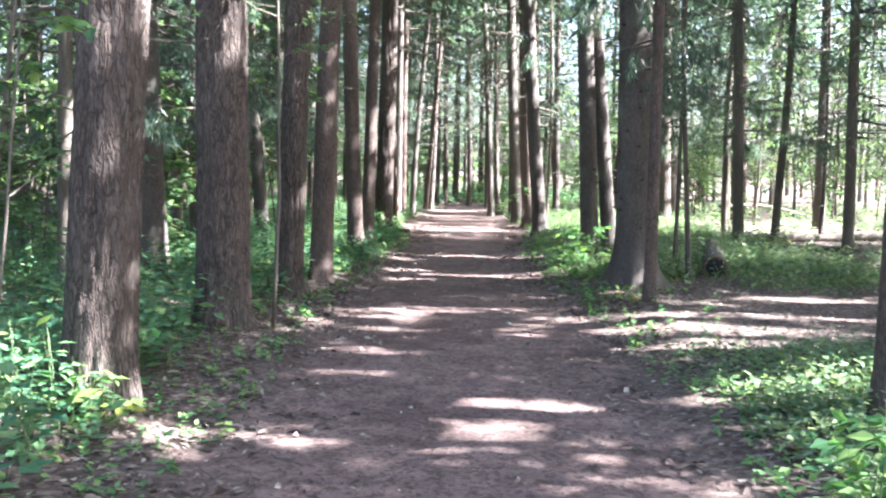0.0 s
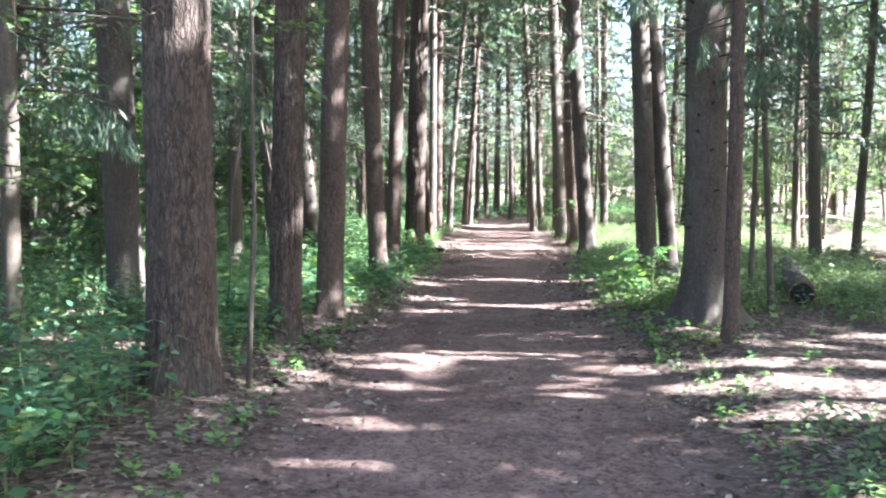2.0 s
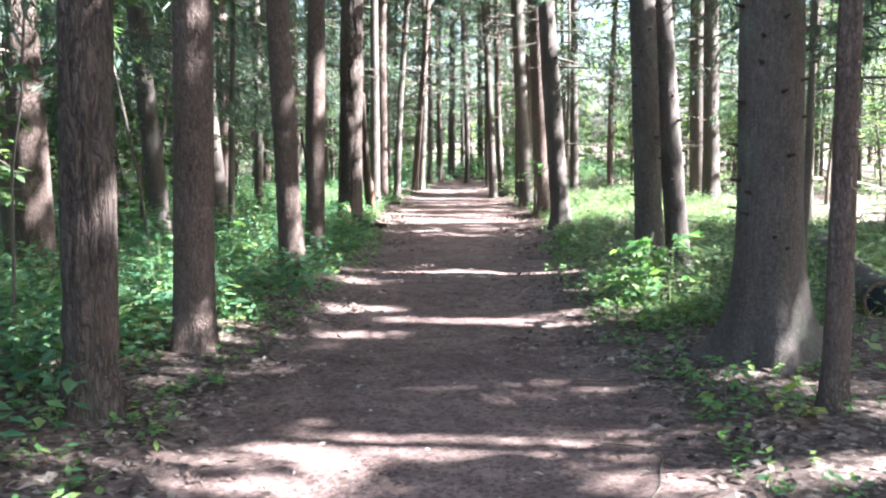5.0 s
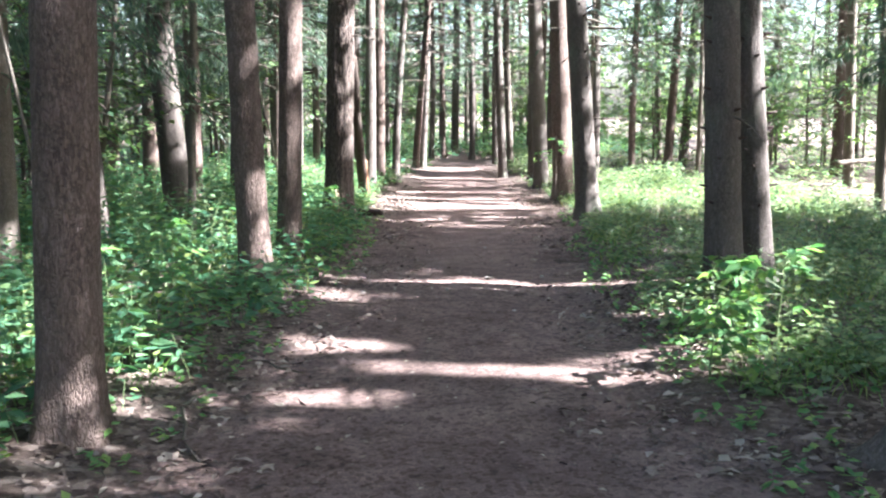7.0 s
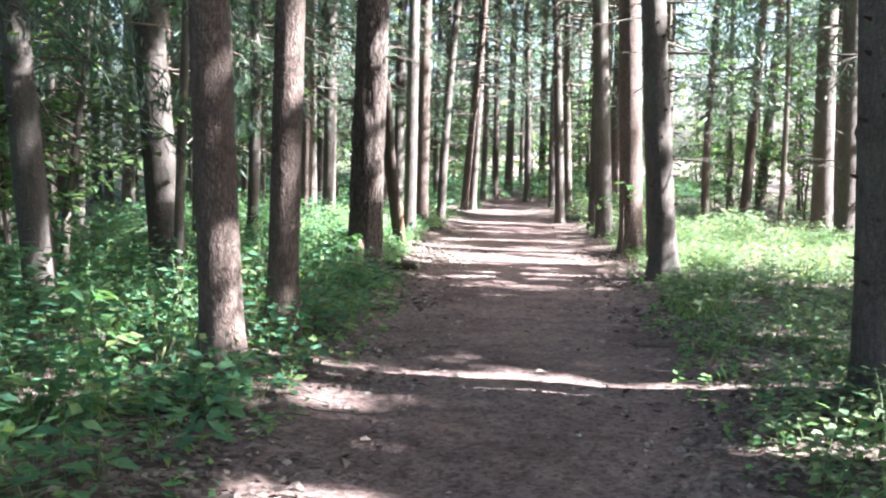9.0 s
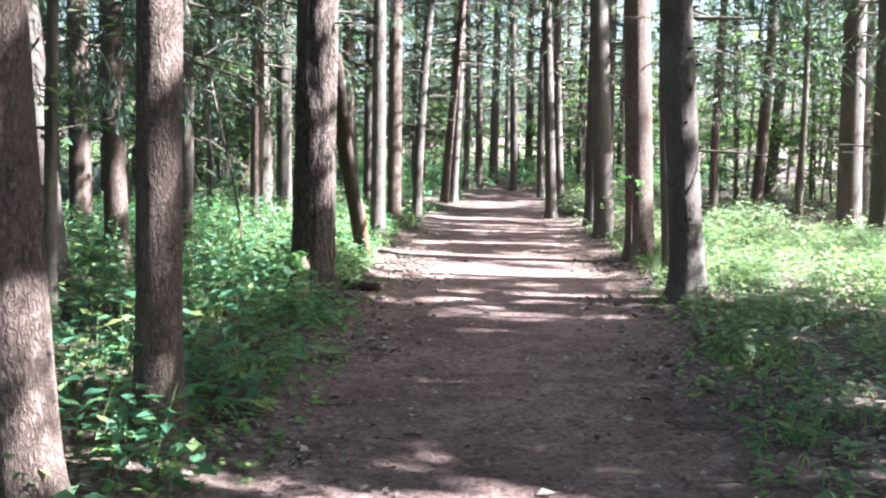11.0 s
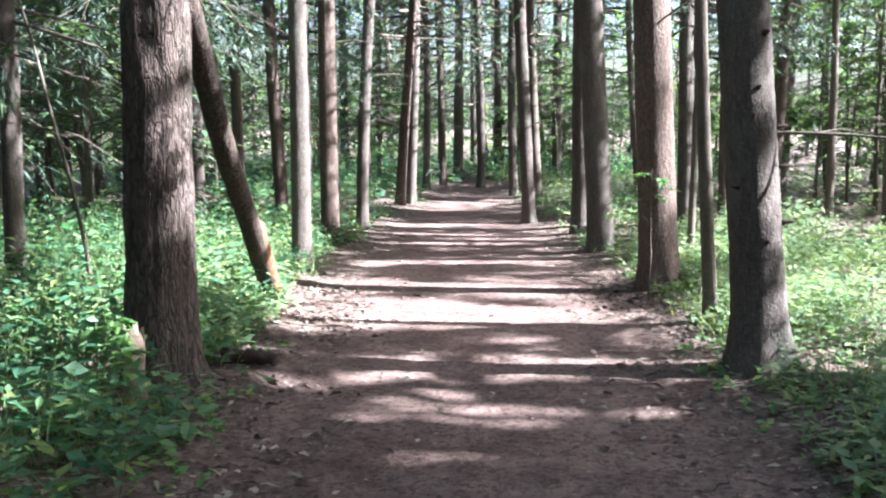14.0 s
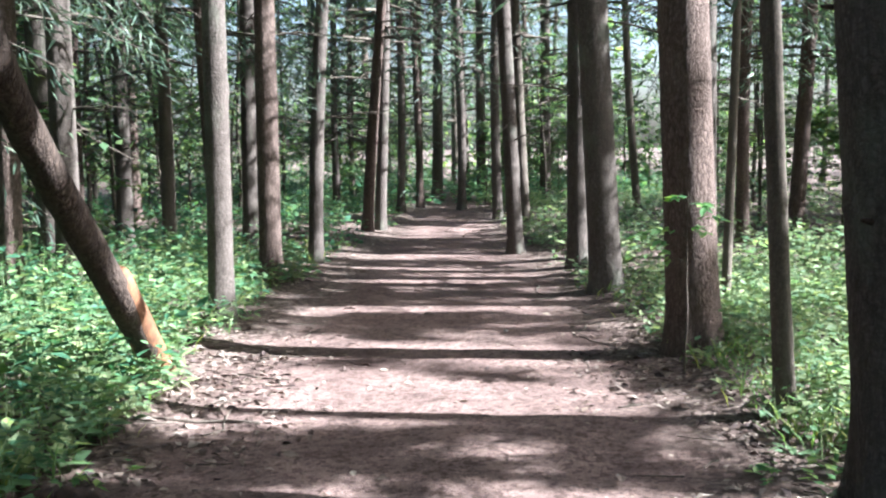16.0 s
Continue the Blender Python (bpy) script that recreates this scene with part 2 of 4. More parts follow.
def soil():
    m, nt, b = material("trodden earth and leaf litter")
    at = coords(nt)
    xyz = nt.nodes.new("ShaderNodeSeparateXYZ")
    nt.links.new(at, xyz.inputs[0])
    off = arith(nt, "ABSOLUTE", arith(nt, "ADD", xyz.outputs[0], 0.03))
    half = nt.nodes.new("ShaderNodeMapRange")
    for i, v in enumerate((24.0, 44.0, 1.25, 0.25)):
        half.inputs[i + 1].default_value = v
    nt.links.new(xyz.outputs[1], half.inputs[0])
    edge = arith(nt, "SUBTRACT", off, half.outputs[0])
    ragged = arith(nt, "MULTIPLY", arith(nt, "SUBTRACT", noise_tex(nt, at, 1.6, 6.0, 0.7), 0.5), 1.5)
    outside = nt.nodes.new("ShaderNodeMapRange")
    outside.interpolation_type = "SMOOTHSTEP"
    for i, v in enumerate((-0.25, 0.45, 0.0, 1.0)):
        outside.inputs[i + 1].default_value = v
    nt.links.new(arith(nt, "ADD", edge, ragged), outside.inputs[0])
    broad = noise_tex(nt, at, 0.9, 5.0)
    grit = noise_tex(nt, at, 70.0, 4.0, 0.75)
    crumbs = noise_tex(nt, at, 16.0, 6.0, 0.7)
    earth = ramp(nt, broad, [(0.3, (0.142, 0.100, 0.090)), (0.7, (0.245, 0.180, 0.162))])
    earth = mixed(nt, 0.75, earth, ramp(nt, grit, [(0.3, (0.5, 0.48, 0.48)), (0.55, (1, 1, 1)), (0.72, (1.7, 1.66, 1.6))]), "MULTIPLY")
    earth = mixed(nt, 0.55, earth, ramp(nt, crumbs, [(0.35, (0.6, 0.57, 0.55)), (0.62, (1.15, 1.13, 1.1))]), "MULTIPLY")
    chip = node(nt, "ShaderNodeTexVoronoi", Scale=38.0)
    nt.links.new(at, chip.inputs["Vector"])
    earth = mixed(nt, 0.85, earth, ramp(nt, chip.outputs["Color"], [(0.0, (1.4, 1.36, 1.32)), (0.16, (1, 1, 1)), (0.62, (1, 1, 1)), (0.72, (0.55, 0.52, 0.51))]), "MULTIPLY")
    patchy = noise_tex(nt, at, 4.5, 5.0, 0.65)
    earth = mixed(nt, 0.7, earth, ramp(nt, patchy, [(0.36, (0.58, 0.55, 0.55)), (0.62, (1.2, 1.17, 1.15))]), "MULTIPLY")
    flake = node(nt, "ShaderNodeTexVoronoi", Scale=26.0)
    nt.links.new(at, flake.inputs["Vector"])
    bits = ramp(nt, flake.outputs["Color"], [(0.2, (0.055, 0.038, 0.032)), (0.55, (0.115, 0.085, 0.072)), (0.9, (0.23, 0.185, 0.16))])
    bits = mixed(nt, 0.6, bits, ramp(nt, crumbs, [(0.3, (0.5, 0.48, 0.46)), (0.65, (1.2, 1.18, 1.15))]), "MULTIPLY")
    nt.links.new(mixed(nt, outside.outputs[0], earth, bits), b.inputs["Base Color"])
    b.inputs["Roughness"].default_value = 0.95
    b.inputs["Specular IOR Level"].default_value = 0.15
    relief = arith(nt, "ADD", arith(nt, "MULTIPLY", crumbs, 0.8), arith(nt, "MULTIPLY", grit, 0.35))
    bumped(nt, b, relief, 0.8, 0.03)
    return m


def plain(name, dark, pale, scale=30.0, rough=0.85, relief=0.004):
    m, nt, b = material(name)
    n = noise_tex(nt, coords(nt), scale, 5.0, 0.65)
    nt.links.new(ramp(nt, n, [(0.3, dark), (0.7, pale)]), b.inputs["Base Color"])
    b.inputs["Roughness"].default_value = rough
    bumped(nt, b, n, 0.7, relief)
    return m


STEM = plain("green stem", (0.06, 0.10, 0.035), (0.13, 0.17, 0.06), 60.0, 0.6, 0.001)
PEELED = plain("bare orange-brown wood", (0.085, 0.036, 0.017), (0.24, 0.11, 0.05), 22.0)
ROT = plain("rotten dark wood", (0.012, 0.008, 0.007), (0.06, 0.03, 0.02), 40.0)
# near-black colour stands in for the shade inside the log's open end
HOLLOW_SHADE = plain("black for shade in the hollow", (0.004, 0.004, 0.004), (0.02, 0.017, 0.015), 30.0)
PALE_WOOD = plain("pale broken wood", (0.12, 0.08, 0.055), (0.34, 0.26, 0.19), 25.0)
STONE = plain("grey stone", (0.16, 0.15, 0.14), (0.38, 0.36, 0.34), 30.0)

# ---- the ground: one sheet out to the horizon ----
def spread(lo, hi, step, far):
    mid = np.arange(lo, hi, step)
    out = np.cumsum(step * 1.35 ** np.arange(1, 27))
    out = out[out < far]
    return np.concatenate([lo - out[::-1], mid, hi + out])


gx, gy = spread(-6.5, 7, 0.11, 600), spread(0, 42, 0.17, 600)
GX, GY = np.meshgrid(gx, gy, indexing="ij")
gi, gj = np.meshgrid(np.arange(len(gx) - 1), np.arange(len(gy) - 1), indexing="ij")
gq = np.stack([gi * len(gy) + gj, (gi + 1) * len(gy) + gj, (gi + 1) * len(gy) + gj + 1, gi * len(gy) + gj + 1], -1).reshape(-1, 4)
ground = part("ground", arr_mesh("ground", np.stack([GX, GY, height(GX, GY)], -1).reshape(-1, 3), gq, True), soil(), None)
tagged(ground, "brown trodden earth path between banks of leaf litter", "ground", kind="structure")


# ---- where the canopy lets the sun through, on the ground ----
PATH_GLADES = [  # x, y, half length, half depth
    (-0.75, 25.45, 1.8, 0.68), (0.9, 25.2, 0.9, 0.25), (-0.44, 15.15, 0.4, 0.15), (-0.45, 14.6, 0.6, 0.12), (-0.6, 13.9, 0.8, 0.12), (1.0, 14.5, 0.8, 0.3),
    (-0.95, 17.0, 0.75, 0.13), (0.1, 21.75, 0.6, 0.13), (0.3, 22.45, 1.2, 0.14), (-0.4, 23.2, 1.0, 0.1), (-0.9, 9.9, 0.5, 0.15), (-0.2, 8.3, 0.8, 0.14),
    (0.2, 10.9, 1.0, 0.14), (-0.6, 7.4, 0.7, 0.13), (0.6, 6.5, 0.6, 0.12), (0.0, 28.6, 1.2, 0.16), (-0.1, 30.4, 1.1, 0.2), (-0.2, 33.0, 0.8, 0.3),
    (-0.3, 36.0, 0.8, 0.4),
]
LEFT_GLADES = [  # x, y, half length, half depth
    (-2.6, 26.0, 1.2, 1.2), (-2.9, 14.9, 0.6, 0.25), (-2.5, 13.7, 0.35, 0.15), (-2.9, 18.2, 0.6, 0.3), (-2.6, 19.6, 0.5, 0.3), (-2.5, 21.4, 0.5, 0.25),
    (-2.4, 16.4, 0.5, 0.25), (-1.5, 6.6, 0.5, 0.14), (-1.9, 8.0, 0.45, 0.13), (-2.75, 22.5, 0.8, 0.4), (-2.4, 23.6, 0.6, 0.35), (-2.4, 29.0, 0.8, 0.6),
    (-4.2, 13.2, 0.6, 0.5), (-2.35, 13.9, 0.6, 0.3), (-1.8, 13.9, 0.7, 0.3), (-2.6, 14.6, 0.6, 0.25), (-2.7, 23.6, 0.5, 0.4), (-2.3, 21.6, 0.6, 0.4),
    (-2.5, 12.9, 0.4, 0.2), (-5.5, 28.8, 1.2, 0.9),
]
RIGHT_GLADES = [  # x, y, half length, half depth
    (4.9, 24.4, 3.0, 2.0), (8.5, 27.0, 3.0, 3.5), (1.75, 14.75, 0.5, 0.4), (1.9, 16.0, 0.6, 0.3), (3.4, 10.5, 1.0, 0.18), (2.6, 9.6, 1.1, 0.2),
    (1.9, 10.4, 1.0, 0.17), (2.3, 8.6, 0.7, 0.14), (4.4, 12.0, 0.8, 0.22), (2.2, 18.2, 0.5, 0.14), (2.7, 19.5, 0.6, 0.14), (2.0, 20.5, 0.4, 0.12),
    (3.3, 18.8, 0.6, 0.2), (2.4, 21.4, 0.5, 0.14), (3.0, 24.0, 0.8, 0.8), (2.6, 27.6, 0.7, 0.5), (2.2, 3.9, 0.6, 0.4), (2.6, 6.6, 0.7, 0.3),
]
GLADES = PATH_GLADES + LEFT_GLADES + RIGHT_GLADES
# how far trunks lean across the path, metres for each metre of height
LEANS = {(-2.25, 5.97): 0.039, (-2.21, 9.02): -0.011, (-2.02, 11.41): 0.031, (-1.89, 13.1): 0.037, (-1.86, 17.2): -0.035, (-1.80, 18.5): 0.016, (-1.87, 23.0): 0.012,
         (2.17, 12.75): -0.03, (2.16, 17.04): -0.045, (2.54, 17.3): -0.08, (2.13, 11.43): 0.033, (1.80, 23.35): -0.075, (1.74, 26.45): -0.05, (1.57, 29.3): -0.055,
         (1.52, 31.2): -0.013, (0.92, 33.2): -0.058, (1.83, 24.8): -0.025, (-1.85, 27.9): 0.01, (-1.86, 30.2): 0.011, (-1.63, 32.0): 0.052, (-1.38, 36.4): 0.05,
         (-3.75, 18.65): -0.076, (-3.71, 21.4): -0.083, (-3.38, 28.6): 0.018, (-3.7, 28.1): -0.017}


# stretches of trunk that stand in the sun: x, y, radius, from and to what height
NEAR_SUN = [
    (1.8, 23.35, 0.165, 0.0, 6.0), (1.74, 26.45, 0.18, 0.7, 6.0), (-1.87, 23.0, 0.19, 0.8, 2.9), (-1.85, 27.9, 0.105, 0.2, 5.0), (-1.86, 30.2, 0.12, 0.2, 6.0), (-1.63, 32.0, 0.09, 0.2, 6.0),
    (2.54, 17.3, 0.13, 0.1, 4.0), (-1.86, 17.2, 0.14, 0.0, 0.9), (-3.75, 18.65, 0.13, 0.3, 1.7), (-3.71, 21.4, 0.18, 0.9, 2.6), (-3.85, 12.25, 0.19, 0.1, 1.0), (-2.25, 5.97, 0.195, 2.1, 2.5),
]
FAR_SUN = [
    (-2.21, 9.02, 0.225, 2.3, 4.0), (-2.02, 11.41, 0.135, 0.9, 2.0), (-1.8, 18.5, 0.12, 0.9, 3.0), (-3.38, 28.6, 0.12, 0.2, 4.0), (-3.95, 29.7, 0.15, 0.2, 4.0), (-1.38, 36.4, 0.095, 0.3, 6.0),
    (-1.22, 37.0, 0.1, 0.3, 6.0), (-3.7, 28.1, 0.1, 0.2, 3.0), (0.24, 43.0, 0.1, 0.5, 5.0), (1.52, 31.2, 0.125, 1.0, 6.0), (2.8, 30.4, 0.105, 0.3, 6.0), (6.1, 31.6, 0.21, 0.5, 4.0),
]
SUN_TRUNKS = NEAR_SUN + FAR_SUN
def sunlit(x, y):
    """How open the canopy is to the sun over a place on the floor: 0 closed, 1 open."""
    n = fbm(x / 1.5, y / 0.42, 0, 21, 3)
    fine = 0.55 * fbm(x / 1.3, y / 0.38, 0, 21, 3) + 0.45 * fbm(x / 0.42, y / 0.19, 0, 77, 2)
    n2 = fbm(x / 5.0, y / 5.0, 0, 31, 2)
    share = 0.66 + 0.02 * smooth(13, 11, y) + 0.085 * smooth(12, 14, y) * smooth(24.7, 24.3, y) * smooth(-2.3, -1.8, x) * smooth(5.0, 4.0, x) - 0.05 * smooth(25.5, 27, y)
    share = share - (0.02 + 0.05 * smooth(12, 14, y) + 0.08 * smooth(20, 23, y)) * smooth(2.2, 4.0, x) - 0.07 * smooth(11, 14, y) * smooth(-2.0, -3.0, x)
    dapple = fine > 0.588 - 0.04 * smooth(12, 10, y) + 1.0 * (share - 0.66) + (n2 - 0.5) * 0.1 + 0.06 * smooth(26.5, 28, y) * smooth(-2.2, -1.2, x) * smooth(2.4, 1.6, x)
    lit = np.zeros(np.shape(n), bool)
    for cx, cy, rx, ry in GLADES:
        lit |= ((x - cx) / rx) ** 2 + ((y - cy) / ry) ** 2 + (n - 0.5) * 0.7 < 1
    lit &= (y > 24.4) | ((y < 15.5) & (x > 1.2)) | (fbm(x / 0.6, y / 0.26, 0, 77, 3) > 0.40 - 0.06 * smooth(18, 22, y))
    for cx, cy, r in ((-2.25, 5.97, 0.195), (-2.21, 9.02, 0.225), (-2.02, 11.41, 0.135), (-1.89, 13.1, 0.15), (-1.86, 17.2, 0.14), (-1.80, 18.5, 0.12), (-1.87, 23.0, 0.19)):
        s = (cx + r - x) * TO_SUN.z / TO_SUN.x
        dark = (s > -0.1) & (s < 3.5) & (np.abs(y - cy + s * TO_SUN.y / TO_SUN.z) < r + 0.15)
        lit &= ~dark
        dapple &= ~dark
    for cx, cy, r, low, high in SUN_TRUNKS:
        s = (cx + r - x) * TO_SUN.z / TO_SUN.x
        s = s + LEANS.get((cx, cy), 0.0) * s * TO_SUN.z / TO_SUN.x
        d = y - cy + s * TO_SUN.y / TO_SUN.z
        lit |= (s > low - 0.25) & (s < high - 0.25) & (np.abs(d) < (r + 0.12) * (0.5 + n)) & (d > -(0.8 if cx < 0 else 0.65) * r) & (vnoise(s * 2.6 + cx * 7, cy) > (0.42 if cx < 0 and cy < 24 else 0.22))
    return np.where(lit, 1.0, np.where(dapple, 0.7, 0.0))


def shades_glade(x, y, tall, pad, first=0.3, few=False):
    """True if something that tall at a place would shade one of the glades or a sunny stretch of trunk."""
    z = np.linspace(first, tall, 40) - 0.25
    sx, sy = x - z * TO_SUN.x / TO_SUN.z, y - z * TO_SUN.y / TO_SUN.z
    for cx, cy, rx, ry in (GLADES[:1] if few else GLADES):
        if np.any(((sx - cx) / (rx + pad)) ** 2 + ((sy - cy) / (ry + pad)) ** 2 < 1):
            return True
    for cx, cy, r, low, high in (SUN_TRUNKS[:12] if few else SUN_TRUNKS):
        s = (cx + r - sx) * TO_SUN.z / TO_SUN.x
        if x > cx + 0.6 and np.any((s > low - 0.25) & (s < high - 0.25) & (np.abs(sy - cy + s * TO_SUN.y / TO_SUN.z) < r + max(pad, 0.09))):
            return True
    return False


def shadow_spot(p):
    """Where the shadow of a place falls on the floor."""
    z = p[..., 2] - 0.25
    return p[..., 0] - z * TO_SUN.x / TO_SUN.z, p[..., 1] - z * TO_SUN.y / TO_SUN.z


# ---- trees ----
def trunk_mesh(r, tall, style, sides, fine, seed, flare, lean, top=0.35):
    """A tapered bole with spreading root feet and, close by, bark plates in relief."""
    zs = [-0.25]
    while zs[-1] < tall:
        zs.append(zs[-1] + (fine if zs[-1] < 5 else max(fine, 0.4) if zs[-1] < 9 else 1.2))
    z = np.array(zs)[:, None]
    th = (np.arange(sides) * 2 * math.pi / sides)[None]
    prof = r * (1 - (1 - top) * np.clip(z, 0, None) / tall)
    zc = np.clip(z, 0, None)
    lobes = 1 + 0.42 * np.cos(th * 4 + seed) + 0.25 * np.cos(th * 7 + seed * 2.3)
    rad = prof + flare * r * np.exp(-zc / (0.09 + 0.65 * r)) * lobes
    rad = rad * (1 + 0.07 * (vnoise(np.cos(th) * 1.3 + seed, np.sin(th) * 1.3, z * 0.8, 5) - 0.5))
    u, w = np.cos(th) * r, np.sin(th) * r
    if style == "pine":
        ridge = np.abs(fbm(u * 15 + seed, w * 15, z * 1.9, 8, 2) - 0.5) * 2
        rad = rad + 0.022 * smooth(0.0, 0.24, ridge) + 0.006 * (vnoise(u * 60, w * 60, z * 22, 9) - 0.5)
    else:
        rad = rad + 0.007 * (fbm(u * 26 + seed, w * 26, z * 12, 8, 2) - 0.5)
        for k in range(14):
            a, h = lattice(k, seed, 1, 2) * 6.28, 0.9 + 4.2 * lattice(k, seed, 2, 3)
            da = np.angle(np.exp(1j * (th - a)))
            rad = rad + 0.016 * np.exp(-((da * r / 0.022) ** 2) - ((z - h) / 0.028) ** 2)
    bend = (0.03 if r > 0.1 else 0.075) * np.sin(z * (0.35 if r > 0.1 else 0.5) + seed)
    x = rad * np.cos(th) + lean[0] * zc + bend - bend[0]
    y = rad * np.sin(th) + lean[1] * zc
    v = np.stack([x, y, np.broadcast_to(z, x.shape)], -1).reshape(-1, 3)
    i, j = np.meshgrid(np.arange(len(zs) - 1), np.arange(sides), indexing="ij")
    k = (j + 1) % sides
    f = np.stack([i * sides + j, i * sides + k, (i + 1) * sides + k, (i + 1) * sides + j], -1).reshape(-1, 4)
    return arr_mesh("trunk", v, f, True)


def limb_points(start, az, length, rise, droop, n=5):
    s = np.linspace(0, 1, n)[:, None]
    way = np.array([[math.cos(az), math.sin(az), 0.0]])
    return np.array([start]) + way * s * length + np.array([[0, 0, 1.0]]) * (rise * s * length - droop * s * s * length)


def needle_crown(r, tall, low, reach, seed, per_metre, size, at=None, keep=1.0, slim=0.17, lean=(0, 0)):
    """Whorls of drooping limbs hung with needle sprays; a spray is left out where the sun comes through."""
    g = np.random.default_rng(seed)
    limbs, spans, pos, way = [], [], [], []
    z = low
    while z < tall - 0.3:
        full = 1 - (z - low) / (tall - low)
        for k in range(g.integers(3, 6)):
            az = g.uniform(0, 6.28)
            length = reach * (0.25 + 0.75 * full ** 0.7) * g.uniform(0.6, 1.1)
            pts = limb_points((0, 0, z + g.uniform(-.2, .2)), az, length, g.uniform(-.05, .3), g.uniform(.3, .65))
            pts = pts + np.array([[lean[0] * z, lean[1] * z, 0]])
            spans.append(pts[1:4])
            limbs.append(tube(pts[[0, 2, 4]], np.array([0.012 + 0.01 * length, 0.01, 0.003]), 3, False))
            n = max(4, int(length * per_metre))
            s = np.sqrt(g.uniform(0.04, 1, n))
            k0 = np.minimum((s * 4).astype(int), 3)
            base = pts[k0] + (pts[k0 + 1] - pts[k0]) * (s * 4 - k0)[:, None]
            wide = 0.10 + 0.26 * length * (1.05 - s)
            side = g.normal(0, 1, n) * wide * 0.6
            base = base + np.stack([-math.sin(az) * side, math.cos(az) * side, -np.abs(g.normal(0, 0.12, n)) - 0.06 * np.abs(side)], -1)
            pos.append(base)
            way.append(np.stack([math.cos(az) * 0.6 - math.sin(az) * np.sign(side) * 0.7 + g.normal(0, .35, n),
                                 math.sin(az) * 0.6 + math.cos(az) * np.sign(side) * 0.7 + g.normal(0, .35, n), -0.45 + g.normal(0, .3, n)], -1))
        z += g.uniform(0.45, 0.8)
    pos, way = np.concatenate(pos), np.concatenate(way)
    ok = g.random(len(pos)) < keep
    if at is not None:
        bare = np.all(sunlit(*shadow_spot(np.array(spans) + np.array([at]))) > 0.9, axis=1)
        limbs = [limb for limb, gone in zip(limbs, bare) if not gone]
        gap, luck = np.zeros(len(pos)), g.random(len(pos))
        for along in (0.0, 0.6, 1.2):
            reach_out = unit(way) * size * along * (1 + 0.8 * smooth(5.5, 8.5, pos[:, 2]))[:, None]
            gap = np.maximum(gap, sunlit(*shadow_spot(pos + reach_out + np.array([at]))))
        ok &= luck >= gap
    pos, way = pos[ok], way[ok]
    up = unit(g.normal(0, 0.5, pos.shape) + [[0, 0, 1.0]])
    n = len(pos)
    full = smooth(5.5, 8.5, pos[:, 2])
    lv, lf = leaves(pos, way, up, size * g.uniform(.7, 1.3, n) * (1 + 0.8 * full), size * slim * g.uniform(.7, 1.3, n) * (1 + 4.6 * full), 0.15, False)
    bv, bf = merge(limbs)
    return arr_mesh("crown", lv, lf), arr_mesh("branching", bv, bf, True)


def dead_twigs(seed):
    """A bare snapped side branch with a few forks."""
    g = np.random.default_rng(seed)
    length = g.uniform(0.35, 1.3)
    pts = limb_points((0, 0, 0), 0, length, g.uniform(-.1, .25), g.uniform(0, .4), 6)
    pts = pts + g.normal(0, 0.018, pts.shape) * np.linspace(0, 1, 6)[:, None]
    out = [tube(pts, np.linspace(0.012, 0.003, 6), 4, False)]
    for k in range(g.integers(2, 6)):
        i = g.integers(1, 5)
        out.append(tube(limb_points(pts[i], g.choice([-1, 1]) * g.uniform(.4, 1.1), length * g.uniform(.2, .5), g.uniform(-.3, .3), .2, 3), np.linspace(0.006, 0.002, 3), 3, False))
    return arr_mesh("dead_branch", *merge(out), True)


DEAD = [dead_twigs(400 + k) for k in range(7)]
BARKS = {"pine": PINE_BARK, "spruce": SPRUCE_BARK, "larch": LARCH_BARK, "thin": TWIG_BARK}
LABELS = {"pine": "tall pine with thick furrowed grey-brown bark", "spruce": "tall spruce with scaly grey bark and dead side twigs",
          "larch": "tall conifer with straight reddish-brown bark", "thin": "slim young conifer with a thin dark trunk"}


def conifer(x, y, r, tall, style, low, reach, seed, sides=32, fine=0.12, flare=0.35, lean=(0, 0), twigs=5, per_metre=26, size=0.24, shaded=True, keep=1.0, group="conifers lining the path", label=""):
    root = new("conifer_tree")
    z0 = float(height(x, y)) - 0.02
    root.location = (x, y, z0)
    tagged(root, label or LABELS[style], "tree", group)
    part("trunk", trunk_mesh(r, tall, style, sides, fine, seed, flare, lean), BARKS[style], root)
    crown, limbs = needle_crown(r, tall, low, reach, seed, per_metre, size, (x, y, z0) if shaded else None, keep, 0.17 if shaded else 0.1, lean)
    tagged(part("branching", limbs, TWIG_BARK, root), kind="stuff")
    tagged(part("crown", crown, NEEDLE, root, "grey-green drooping needle sprays"), kind="stuff")
    g = np.random.default_rng(seed + 9)
    for k in range(twigs):
        z, az = g.uniform(1.4 if style == "spruce" else 2.4, low + 1.0), g.uniform(0, 6.28)
        rr = r * (1 - 0.65 * z / tall) * 0.93
        ob = part("dead_branch", DEAD[g.integers(0, len(DEAD))], TWIG_BARK, root, "bare dead side branch")
        ob.matrix_basis = pose(rr * math.cos(az) + lean[0] * z, rr * math.sin(az) + lean[1] * z, z, 0, g.uniform(-10, 10), math.degrees(az))
    return root


def stub_mesh(seed):
    """The dark stump of a side branch, broken off close to the bark."""
    g = np.random.default_rng(seed)
    n = 4
    pts = np.stack([np.linspace(-0.02, 0.035 + 0.03 * g.random(), n), g.normal(0, .003, n), np.linspace(0, 0.012, n)], -1)
    return arr_mesh("branch_stub", *tube(pts, np.array([0.021, 0.015, 0.011, 0.007]) * g.uniform(.7, 1.15), 6), True)


STUBS = [stub_mesh(460 + k) for k in range(4)]


